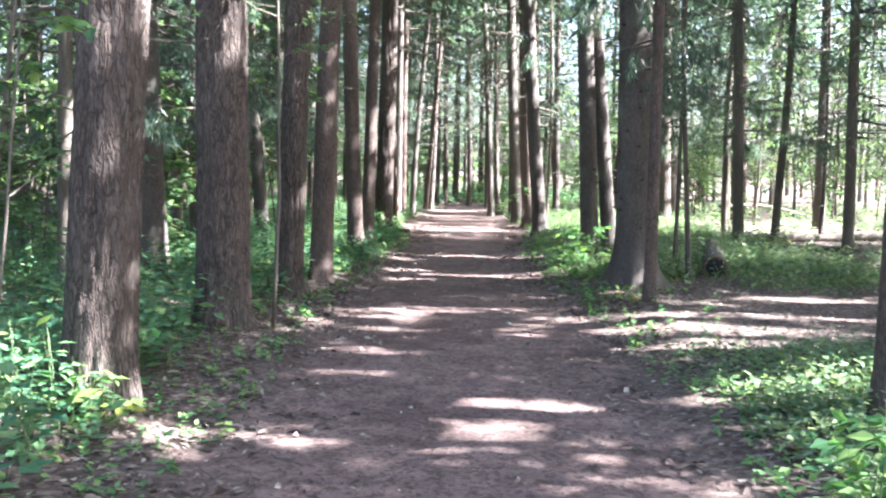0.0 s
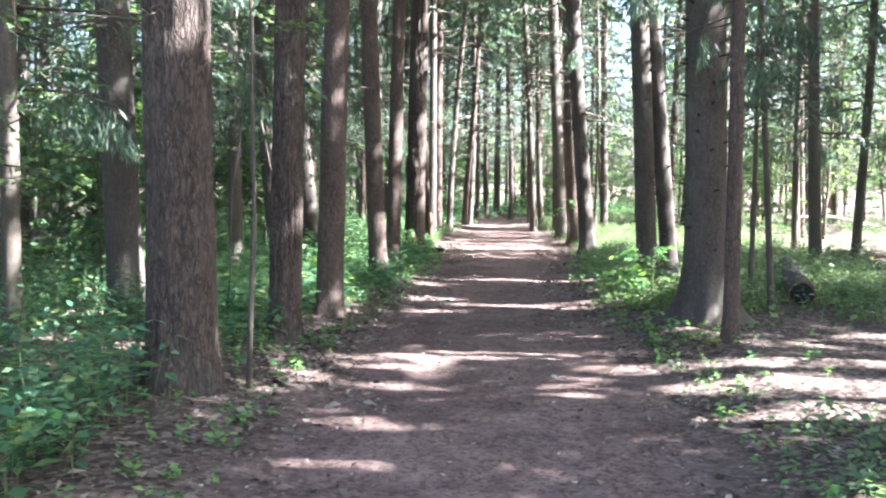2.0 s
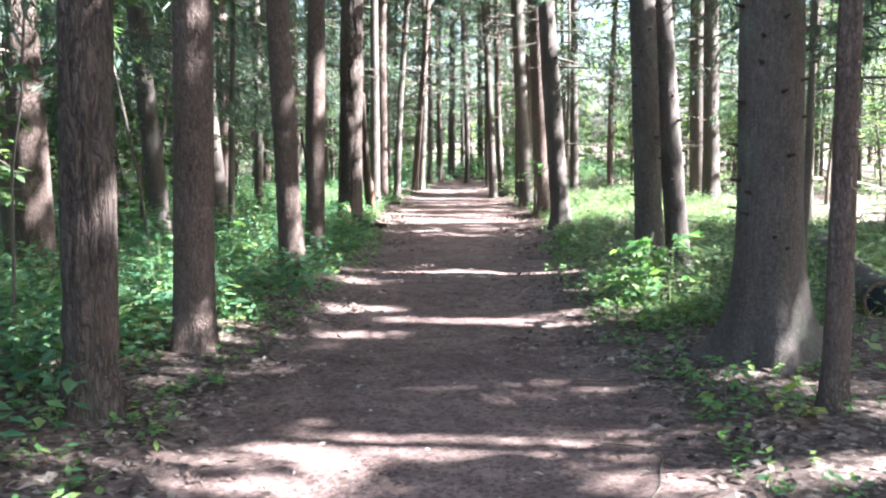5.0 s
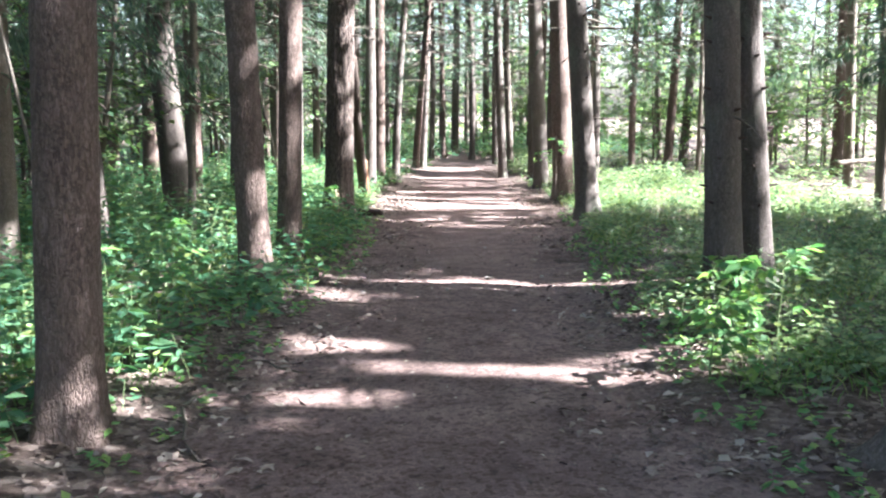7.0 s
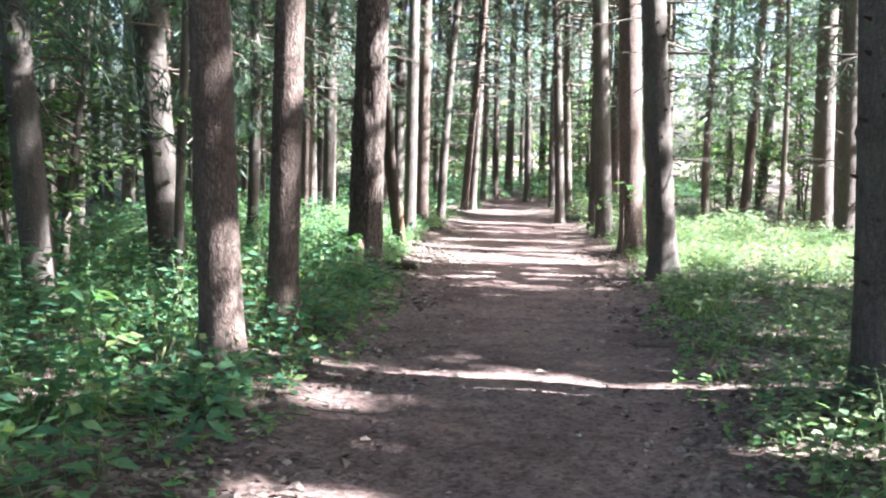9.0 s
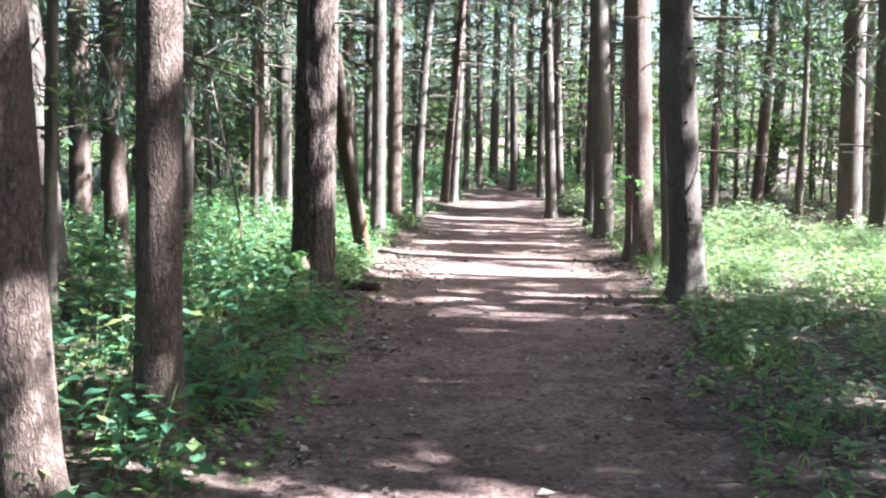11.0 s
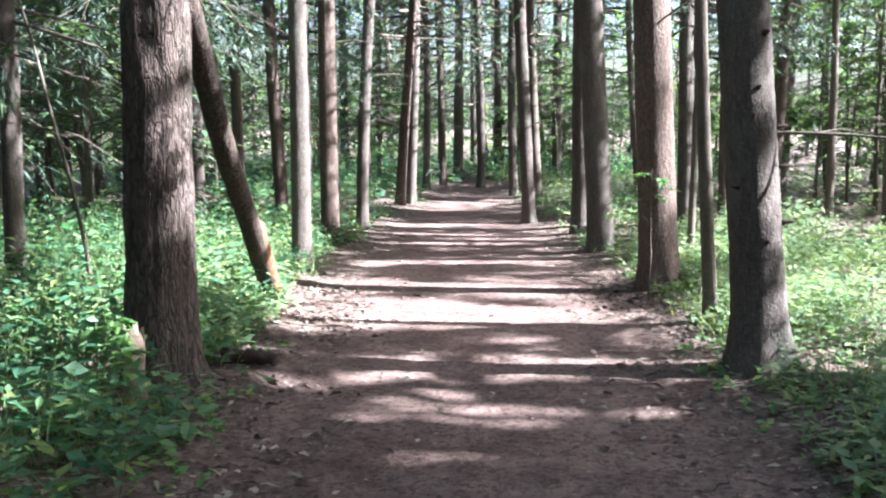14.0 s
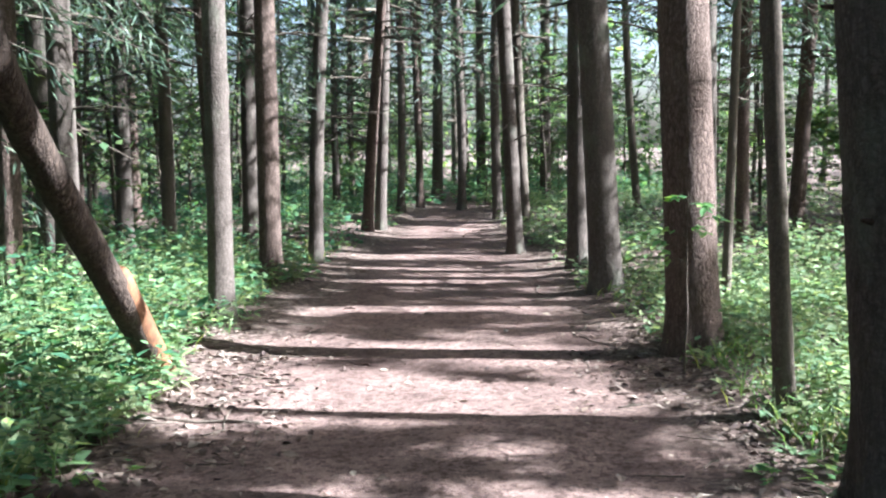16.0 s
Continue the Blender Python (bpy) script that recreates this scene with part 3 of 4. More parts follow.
def stubs(root, r, tall, lean, count, seed):
    """Broken branch stumps up the side of a bole that faces the path and its start."""
    g = np.random.default_rng(seed)
    for k in range(count):
        z, az = 0.7 + 3.6 * (k + g.random()) / count, g.uniform(150, 350)
        rr = r * (1 - 0.65 * z / tall) + 0.006
        ob = part("branch_stub", STUBS[k % 4], ROT, root, "dark broken branch stump")
        ob.matrix_basis = pose(rr * math.cos(radians(az)) + lean * z, rr * math.sin(radians(az)), z, 0, 0, az)


def low_sprays(root, zs, azimuths, reach, seed, per_metre=60):
    """Low limbs with fine needles hanging straight down; each limb is a part with its needles under it."""
    g = np.random.default_rng(seed)
    for z, az in zip(zs, azimuths):
        length = reach * g.uniform(.7, 1.2)
        pts = limb_points((0, 0, 0), 0.0, length, g.uniform(.0, .25), g.uniform(.25, .5))
        limb = part("needle_limb", arr_mesh("needle_limb", *tube(pts, np.linspace(0.014, 0.003, 5), 5), True), TWIG_BARK, root)
        limb.matrix_basis = pose(0, 0, z, 0, 0, az)
        n = int(per_metre * length * 3)
        s = np.sqrt(g.uniform(0.05, 1, n))
        k = np.minimum((s * 4).astype(int), 3)
        p = pts[k] + (pts[k + 1] - pts[k]) * (s * 4 - k)[:, None]
        hang = g.random(n) ** 0.7 * (0.16 + 0.22 * (1 - np.abs(s - 0.5)))
        p = p + np.stack([g.normal(0, .03, n), g.normal(0, 0.10 * length, n) * (1.1 - s), -hang], -1)
        w = np.stack([g.normal(0.15, .35, n), g.normal(0, .35, n), -np.ones(n) * 0.8], -1)
        up = unit(g.normal(0, 1, (n, 3)))
        tagged(part("needles", arr_mesh("needles", *leaves(p, w, up, g.uniform(.08, .19, n), g.uniform(.013, .026, n), 0.1, False)), NEEDLE, limb), kind="stuff")


# the rows that line the path: x, y, radius, height, bark, crown base
NEAR = [(-2.25, 5.97, 0.195, 21, "pine", 9.0), (-2.21, 9.02, 0.225, 22, "pine", 9.5), (-2.02, 11.41, 0.135, 18, "pine", 8.5),
        (-1.89, 13.1, 0.15, 20, "larch", 8.5), (-1.86, 17.2, 0.14, 19, "larch", 8.0), (-1.80, 18.5, 0.12, 17, "larch", 7.5),
        (-1.87, 23.0, 0.19, 21, "pine", 9.0), (2.17, 12.75, 0.225, 23, "spruce", 7.0), (2.16, 17.04, 0.155, 20, "spruce", 7.5),
        (2.54, 17.3, 0.13, 19, "spruce", 7.5), (1.80, 23.35, 0.165, 20, "spruce", 7.0), (1.74, 26.45, 0.18, 21, "larch", 8.0),
        (2.62, 6.0, 0.15, 19, "larch", 8.0)]
for n, (x, y, r, tall, style, low) in enumerate(NEAR):
    big = (x, y) == (2.17, 12.75)
    tree = conifer(x, y, r, tall, style, low, 2.6, 50 + n, 76 if style == "pine" else 56, 0.042, 0.95 if big else 0.6 if y == 23.35 else 0.32, (LEANS.get((x, y), 0.0), 0), 7 if style == "spruce" else 4, 20, 0.24)
    if style == "spruce":
        stubs(tree, r, tall, LEANS.get((x, y), 0.0), 34 if big else 22, 470 + n)
    if big:
        low_sprays(tree, [2.75, 2.95, 3.1, 3.3, 3.5, 3.75, 4.0, 4.3, 4.6], [-75, -20, -110, -50, 10, -95, -150, -30, -70], 1.0, 77)
    elif style == "spruce":
        low_sprays(tree, [3.2, 3.7, 4.3, 4.9], [-60 + 70 * (n % 3), 20, -120, 150], 1.1, 80 + n, 45)
    elif n == 1:
        for k in range(9):
            ob = part("dead_branch", DEAD[k % 7], TWIG_BARK, tree, "tangled dead twigs on the bark")
            ob.matrix_basis = pose(0.16 * math.cos(radians(-140 + 13 * k)), 0.16 * math.sin(radians(-140 + 13 * k)), 2.5 + 0.06 * k, 0, (-1) ** k * 25, -140 + 13 * k) @ Matrix.Scale(0.45, 4)
ROW = [(2.13, 11.43, 0.072, 11, "larch"), (1.83, 24.8, 0.055, 9, "thin"), (1.57, 29.3, 0.155, 20, "spruce"), (1.52, 31.2, 0.125, 19, "spruce"),
       (0.92, 33.2, 0.105, 17, "spruce"), (0.24, 43.0, 0.10, 17, "spruce"), (-1.85, 27.9, 0.105, 18, "spruce"), (-1.86, 30.2, 0.12, 19, "larch"),
       (-1.63, 32.0, 0.09, 17, "spruce"), (-1.38, 36.4, 0.095, 17, "larch"), (-1.22, 37.0, 0.10, 18, "spruce"), (-1.12, 41.6, 0.09, 16, "spruce"),
       (-0.75, 43.5, 0.09, 16, "larch"), (1.25, 36.0, 0.09, 16, "thin"), (0.95, 39.5, 0.10, 16, "spruce"), (1.9, 34.5, 0.12, 18, "larch")]
for n, (x, y, r, tall, style) in enumerate(ROW):
    conifer(x, y, r, tall, style, 3.4 if y > 34 else 4.4 if y > 29 else tall * 0.33, 2.2, 90 + n, 26, 0.12, 0.3, (LEANS.get((x, y), rng.normal(0, .012)), 0), 7, 24, 0.22, keep=0.9)
SIDE_LEFT = [
    (-3.85, 12.25, 0.19, 19, "spruce"), (-4.5, 11.1, 0.09, 14, "thin"), (-4.1, 17.3, 0.11, 15, "thin"), (-4.16, 15.75, 0.19, 19, "larch"), (-4.75, 16.55, 0.09, 14, "thin"), (-3.75, 18.65, 0.13, 17, "spruce"),
    (-3.71, 21.4, 0.18, 18, "spruce"), (-3.35, 20.6, 0.05, 10, "thin"), (-4.3, 24.3, 0.13, 17, "larch"), (-4.0, 25.7, 0.09, 14, "spruce"), (-3.38, 28.6, 0.12, 18, "spruce"), (-2.75, 31.7, 0.1, 17, "larch"),
    (-2.72, 33.4, 0.12, 17, "spruce"), (-3.95, 29.7, 0.15, 18, "spruce"), (-3.7, 28.1, 0.1, 16, "larch"), (-4.5, 33.5, 0.11, 17, "spruce"), (-3.55, 32.3, 0.09, 15, "thin"),
]
SIDE_RIGHT = [
    (3.1, 13.7, 0.04, 8, "thin"), (6.1, 23.4, 0.075, 12, "thin"), (5.55, 20.2, 0.115, 14, "thin"), (6.6, 21.3, 0.09, 13, "thin"), (9.8, 27.7, 0.16, 17, "spruce"), (6.9, 18.0, 0.105, 14, "thin"),
    (5.9, 29.5, 0.2, 19, "spruce"), (6.4, 24.2, 0.05, 10, "thin"), (6.1, 31.6, 0.21, 20, "spruce"), (6.4, 38.2, 0.14, 18, "spruce"), (5.7, 33.3, 0.065, 12, "thin"), (5.3, 35.0, 0.12, 16, "larch"),
    (2.8, 30.4, 0.105, 17, "spruce"), (3.6, 38.8, 0.08, 15, "thin"), (4.2, 33.9, 0.09, 15, "larch"), (7.0, 33.8, 0.19, 19, "spruce"), (2.3, 27.8, 0.04, 9, "thin"), (9.3, 33.7, 0.18, 18, "larch"),
    (3.2, 15.2, 0.035, 7, "thin"),
]
SIDE = SIDE_LEFT + SIDE_RIGHT
for n, (x, y, r, tall, style) in enumerate(SIDE):
    tree = conifer(x, y, r, tall, style, max(2.3, tall * (0.17 if r > 0.08 else 0.3)), 1.9 if r > 0.08 else 1.1, 130 + n, 20, 0.2, 0.3, (LEANS.get((x, y), rng.normal(0, .025)), rng.normal(0, .02)), 6, 52, 0.15, x > 0,
            group="conifers beside the path")

    if r > 0.07 and y < 26:
        low_sprays(tree, [2.3, 2.7, 3.2, 3.6, 4.1, 4.7, 5.3], [int(v) for v in rng.uniform(0, 360, 7)], 1.6, 180 + n, 44)

# the forest behind: trees of their own on the sunny side, copies of a few kinds elsewhere
taken = [(a[0], a[1], 1.0) for a in NEAR + ROW + SIDE]


def clearing(x, y):
    """A strip without trees, down which an open meadow shows far off."""
    return (np.abs(x + 0.1 + 0.39 * (y - 9.9)) < 0.3 + 0.022 * y) & (y > 36) & (x < -9)


def free(x, y, gap):
    return all((x - a) ** 2 + (y - b) ** 2 > max(gap, c) ** 2 for a, b, c in taken)


count = 0
while count < 82:
    x, y = (rng.uniform(6.5, 20), rng.uniform(-3, 17)) if count < 30 else (rng.uniform(6.5, 19), rng.uniform(17, 24.2)) if count < 46 else (rng.uniform(6.0, 27), rng.uniform(-3, 46))
    if free(x, y, 1.9) and not shades_glade(x, y, 14, -0.12, 0.3, True):
        taken.append((x, y, 1.9))
        line = 23.0 + (x + 1.63) * TO_SUN.y / TO_SUN.x
        if abs(y - line) < 0.45:  # leave the leaning tree's neighbour in the sun
            y = line - 0.5
        r = rng.uniform(0.06, 0.17)
        conifer(x, y, r * 0.66, 10 + r * 60, "spruce" if rng.random() < 0.6 else "thin", 2.4 + rng.uniform(0, 2.5), 2.2, 300 + count, 12, 0.6, 0.25, (rng.normal(0, .04), rng.normal(0, .03)), 5, 23, 0.23, True,
                group="conifers in the forest")
        count += 1
# added spruces, out of view or screened, to shade two pines and the path
for n, (x, y) in enumerate([(7.2, 4.7), (7.8, 7.75), (9.2, 20.3), (11.8, 21.0), (12.6, 19.2)]):
    taken.append((x, y, 1.5))
    conifer(x, y, 0.1, 17, "spruce", 2.6, 2.4, 390 + n, 12, 0.6, 0.25, (0, 0), 4, 28, 0.24, True, group="conifers in the forest")
kinds = [conifer(-7 - 2.3 * k, 8 + 7.5 * k, 0.09 + 0.02 * k, 14 + k, ("spruce", "larch", "thin", "spruce", "larch")[k], 1.7 + 0.3 * k, 2.4, 500 + k, 10, 0.6, 0.25, (0, 0), 5, 22, 0.21, False, 0.95,
                 group="conifers in the forest") for k in range(5)]
taken += [(k.location.x, k.location.y, 2) for k in kinds]
count = 0
while count < 84:
    if rng.random() < 0.5:
        x, y = -4.6 - 26 * rng.random() ** 1.3, rng.uniform(-2, 60)
    else:
        x, y = rng.uniform(-24, 30), rng.uniform(44.5, 72)
    if y > 44.5 or x < -4.5:
        if free(x, y, 1.6) and not clearing(x, y):
            taken.append((x, y, 1.6))
            s = rng.uniform(0.8, 1.2)
            m = pose(x, y, float(height(x, y)) - 0.03, rng.normal(0, 1), rng.normal(0, 1), rng.uniform(0, 360)) @ Matrix.Diagonal((s, s, s, 1))
            copy_thing(kinds[int(rng.integers(0, 5))], m)
            count += 1

count = 0
while count < 15:
    x, y = rng.uniform(-13, -4.7), rng.uniform(26, 48)
    if free(x, y, 1.15) and not clearing(x, y):
        taken.append((x, y, 1.15))
        s = rng.uniform(0.8, 1.1)
        copy_thing(kinds[int(rng.integers(0, 5))], pose(x, y, float(height(x, y)) - 0.03, rng.normal(0, 1), rng.normal(0, 1), rng.uniform(0, 360)) @ Matrix.Diagonal((s, s, s, 1)))
        count += 1

for n, (x, y) in enumerate([(-2.6, 46.0), (-0.9, 47.5), (0.8, 46.6), (2.4, 45.2), (1.6, 49.0), (-1.9, 50.0), (3.8, 47.0), (0.1, 52.0), (-3.9, 48.2), (2.9, 42.3), (-2.6, 42.4)]):
    copy_thing(kinds[n % 5], pose(x, y, float(height(x, y)) - 0.03, 0, 0, 67 * n))


# ---- young broad-leaved trees and bushes ----
def young_tree(name, x, y, tall, radius, branches, per_branch, leaf, mat, seed, low=0.35, reach=0.4, lean=(0.05, 0), label="", group="", rich=False):
    g = np.random.default_rng(seed)
    root = new(name)
    root.location = (x, y, float(height(x, y)) - 0.01)
    tagged(root, label, "tree" if tall > 1.5 else "shrub", group)
    s = np.linspace(0, 1, 9)[:, None]
    stem = np.array([[0, 0, tall]]) * s + np.array([[lean[0], lean[1], 0]]) * tall * s ** 1.5 + np.cumsum(g.normal(0, 0.012 * tall / 3, (9, 3)), 0) * [[1, 1, 0]]
    stem[0] = (0, 0, -0.05)
    part("stem", arr_mesh("stem", *tube(stem, np.linspace(radius, radius * 0.25, 9), 7), True), TWIG_BARK if tall > 1 else STEM, root)
    twigs, pos, way = [], [], []
    for k in range(branches):
        f = low + (1 - low) * (k + g.random()) / branches
        i = min(int(f * 8), 7)
        start = stem[i] + (stem[i + 1] - stem[i]) * (f * 8 - i)
        az, length = g.uniform(0, 6.28), tall * reach * (1.15 - f * 0.75) * g.uniform(.6, 1.2)
        pts = limb_points(start, az, length, g.uniform(.2, .8), g.uniform(.2, .7))
        twigs.append(tube(pts[[0, 2, 4]], np.array([radius * 0.35, radius * 0.22, radius * 0.1 + 0.0008]), 3, False))
        n = per_branch
        q = g.uniform(0.25, 1, n)
        j = np.minimum((q * 4).astype(int), 3)
        base = pts[j] + (pts[j + 1] - pts[j]) * (q * 4 - j)[:, None] + g.normal(0, 0.035 * length, (n, 3))
        pos.append(base)
        a = az + g.choice([-1, 1], n) * g.uniform(.3, 1.3, n)
        way.append(np.stack([np.cos(a), np.sin(a), g.normal(-.15, .25, n)], -1))
    pos, way = np.concatenate(pos), np.concatenate(way)
    n = len(pos)
    up = unit(g.normal(0, 0.3, (n, 3)) + [[0, 0, 1.0]])
    ln = leaf * g.uniform(.6, 1.25, n)
    tagged(part("twig_growth", arr_mesh("twig_growth", *merge(twigs), True), TWIG_BARK if tall > 1 else STEM, root), kind="stuff")
    tagged(part("foliage", arr_mesh("foliage", *leaves(pos, way, up, ln, ln * g.uniform(.45, .65, n), 0.15, rich)), mat, root), kind="stuff")
    return root


SAP = "young broad-leaved tree with thin stem and bright green leaves"
# close ones that are told apart
young_tree("sapling", -1.78, 9.19, 5.0, 0.022, 16, 45, 0.07, TREE_LEAF, 601, 0.45, 0.22, (0, 0), "dark slim sapling beside a furrowed pine", "saplings", True)
young_tree("sapling", -2.06, 11.72, 3.3, 0.014, 9, 24, 0.10, TREE_LEAF, 602, 0.55, 0.22, (-0.03, 0), "slim sapling with layered pale green leaves", "saplings", True)
young_tree("sapling", -1.98, 4.05, 2.5, 0.012, 8, 12, 0.13, TREE_LEAF, 603, 0.66, 0.24, (0.09, 0), "slim sapling with broad drooping green leaves", "saplings", True)
young_tree("sapling", 1.52, 25.8, 1.15, 0.008, 7, 12, 0.08, BUSH_LEAF, 604, 0.6, 0.4, (0, 0), "small sapling with yellow-green leaves by a trunk", "saplings", True)
young_tree("sapling", -2.9, 15.4, 4.6, 0.018, 8, 30, 0.06, TREE_LEAF, 605, 0.5, 0.25, (-0.22, 0.02), "dark leaning sapling with sparse leaves", "saplings", True)
young_tree("sapling", -2.75, 12.0, 3.6, 0.014, 8, 26, 0.07, TREE_LEAF, 606, 0.4, 0.25, (0.1, 0), "slim bent sapling among green weeds", "saplings", True)
young_tree("sapling", -3.1, 25.2, 4.2, 0.02, 10, 40, 0.07, TREE_LEAF, 607, 0.45, 0.3, (-0.25, 0), "leaning sapling with small green leaves", "saplings", True)
for n, (x, y, tall) in enumerate([(1.62, 14.45, 0.75), (1.35, 14.2, 0.5), (1.9, 14.75, 0.7), (1.6, 3.85, 0.55), (1.82, 3.85, 0.6), (1.47, 3.6, 0.36), (1.8, 4.35, 0.45),
                                  (1.75, 15.2, 0.6), (-2.3, 16.2, 0.7), (-2.6, 15.3, 0.6), (-2.0, 22.3, 0.5)]):
    young_tree("leafy_shrub", x, y, tall, 0.007, 10, 11, 0.10, BUSH_LEAF, 620 + n, 0.15, 0.75, (0.05, -0.05), "leafy bright green shrub at the path's edge", "shrubs at the edge", True)
young_tree("leafy_shrub", -2.12, 5.66, 0.32, 0.005, 8, 7, 0.09, BUSH_LEAF, 650, 0.1, 0.8, (0, 0), "low green plant at the foot of a pine", "shrubs at the edge", True)
young_tree("leafy_shrub", -2.02, 5.6, 0.22, 0.004, 4, 4, 0.09, YELLOW_LEAF, 651, 0.3, 0.8, (0, 0), "low yellowing plant at the foot of a pine", "shrubs at the edge", True)
young_tree("leafy_shrub", 1.55, 11.5, 0.3, 0.004, 7, 7, 0.08, BUSH_LEAF, 652, 0.1, 0.8, (0, 0), "low green plant beside a spruce's roots", "shrubs at the edge", True)
young_tree("leafy_shrub", 1.85, 11.2, 0.22, 0.004, 6, 7, 0.07, YELLOW_LEAF, 653, 0.1, 0.9, (0, 0), "low yellow-green plant beside a slim trunk", "shrubs at the edge", True)

makers = []
for k in range(6):
    tall = (2.2, 3.2, 4.2, 5.4, 6.5, 3.6)[k]
    makers.append(young_tree("sapling", (-6.3, -6.9, -8.2, 8.4, 9.2, -5.6)[k], 14 + 5.0 * k, tall, 0.008 * tall, 20 + 3 * k, 48, 0.11, TREE_LEAF, 700 + k, 0.12, 0.36, (rng.normal(0, .08), rng.normal(0, .08)),
                             SAP, "saplings in the forest"))
count = 0
while count < 155:
    q = rng.random()
    x, y = (rng.uniform(3.6, 18), rng.uniform(13, 46)) if q < 0.42 else (rng.uniform(-17, -3.9), rng.uniform(6, 46)) if q < 0.8 else (rng.uniform(-9, 9), rng.uniform(44, 54))
    if free(x, y, 0.5) and not clearing(x, y) and not (x < 8 and 19 < y < 26.5 and x > 0):
        k = int(rng.integers(0, 6))
        if 0 < x < 7 and k in (3, 4):
            k = 1
        s = rng.uniform(0.8, 1.25)
        if x > 0 and y < 44 and shades_glade(x, y, (2.2, 3.2, 4.2, 5.4, 6.5, 3.6)[k] * s, 0.5):
            continue
        copy_thing(makers[k], pose(x, y, float(height(x, y)) - 0.02, 0, 0, rng.uniform(0, 360)) @ Matrix.Diagonal((s, s, s, 1)))
        count += 1
count = 0
while count < 58:
    x, y = (rng.uniform(-10.5, -4.4), rng.uniform(20, 44)) if count < 42 else (rng.uniform(5.5, 14), rng.uniform(33, 45))
    if free(x, y, 0.6) and not clearing(x, y):
        s = rng.uniform(0.85, 1.2)
        copy_thing(makers[(2, 3, 4, 5)[count % 4]], pose(x, y, float(height(x, y)) - 0.02, 0, 0, rng.uniform(0, 360)) @ Matrix.Diagonal((s, s, s, 1)))
        count += 1


# ---- undergrowth: what nobody could count ----
def cover(x, y):
    """How thick the weeds stand, 0 to 1."""
    off = np.abs(x - path_mid(y)) - path_half(y)
    clump = smooth(0.34, 0.6, fbm(x / 0.9, y / 0.9, 0, 41, 3))
    left = x < 0
    ahead = smooth(13.0, 15.0, y)
    d = np.where(left, smooth(0.5, 0.85, off) * (1 - ahead) + smooth(0.12, 0.5, off) * ahead,
                 smooth(0.12, 0.55, off) * smooth(8.6, 7.2, y) + smooth(0.15, 0.5, off) * smooth(13.3, 14.4, y) + smooth(3.2, 5.5, off) * 0.7 + 0.22 * smooth(0.9, 1.6, off))
    return np.clip(d, 0, 1) * (0.3 + 0.7 * clump)


def weeds(name, count, box, tall, leaf, per, mat, seed, label, rich=True):
    g = np.random.default_rng(seed)
    x, y = g.uniform(box[0], box[1], count * 4), g.uniform(box[2], box[3], count * 4)
    ok = g.random(len(x)) < cover(x, y)
    x, y = x[ok][:count], y[ok][:count]
    n = len(x)
    z = height(x, y)
    off = np.abs(x - path_mid(y)) - path_half(y)
    h = tall * g.uniform(.45, 1.2, n) * (0.45 + 0.55 * smooth(0.1, 1.1, off)) * (0.7 + 0.6 * fbm(x / 1.5, y / 1.5, 0, 43, 2))
    tilt = g.normal(0, 0.22, (n, 2))
    foot = np.stack([x, y, z - 0.02], -1)
    head = foot + np.stack([tilt[:, 0] * h, tilt[:, 1] * h, h], -1)
    th = np.arange(3) * 2.094
    ring = np.stack([np.cos(th), np.sin(th), np.zeros(3)], -1)[None] * 0.0028
    sv = np.concatenate([foot[:, None] + ring, head[:, None] + ring * 0.4], 1).reshape(-1, 3)
    o = np.arange(n)[:, None] * 6
    sf = np.concatenate([o + [[a, (a + 1) % 3, 3 + (a + 1) % 3, 3 + a]] for a in range(3)])
    w = np.repeat(np.arange(n), per)
    f = np.tile((np.arange(per) + 0.5) / per, n) * 0.8 + 0.2
    az = np.tile(np.arange(per) * 2.4, n) + np.repeat(g.uniform(0, 6.28, n), per) + g.normal(0, .3, n * per)
    p = foot[w] + (head - foot)[w] * f[:, None]
    out = np.stack([np.cos(az), np.sin(az), g.normal(0.12, .28, n * per)], -1)
    stalk = (0.02 + 0.10 * h[w] * (1.2 - f))[:, None]
    ln = leaf * g.uniform(.55, 1.3, n * per) * (1.15 - 0.45 * f) * np.repeat(g.uniform(.7, 1.3, n), per)
    lv, lf = leaves(p + out * stalk, out, unit(g.normal(0, .25, (n * per, 3)) + [[0, 0, 1.0]]), ln, ln * np.repeat(g.uniform(.4, .7, n), per), 0.16, rich)
    root = part(name, arr_mesh(name, lv, lf), mat, None)
    tagged(root, label, "undergrowth", kind="stuff")
    part("stems", arr_mesh("stems", sv, sf), STEM, root)


weeds("undergrowth", 5200, (-6.2, -1.2, 0.5, 30), 0.58, 0.115, 10, HERB, 801, "dense knee-high green weeds under the trees")
weeds("undergrowth", 2400, (-15, -5.5, -2, 48), 0.5, 0.15, 9, HERB, 802, "dense green weeds deep in the forest", False)
weeds("undergrowth", 900, (-5, -1.0, 29, 46), 0.45, 0.13, 9, HERB, 803, "green weeds along the far end of the path", False)
# beds in SUN_HERB carry the sunlight in their leaf colour
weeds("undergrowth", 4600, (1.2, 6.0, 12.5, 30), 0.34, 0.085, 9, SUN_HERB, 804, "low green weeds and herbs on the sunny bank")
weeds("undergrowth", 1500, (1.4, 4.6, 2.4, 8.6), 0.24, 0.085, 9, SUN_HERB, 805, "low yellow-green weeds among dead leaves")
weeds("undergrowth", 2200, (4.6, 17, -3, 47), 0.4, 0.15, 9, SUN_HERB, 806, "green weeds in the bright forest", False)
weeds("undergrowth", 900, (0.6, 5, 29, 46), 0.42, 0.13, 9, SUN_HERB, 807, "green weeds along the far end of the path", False)
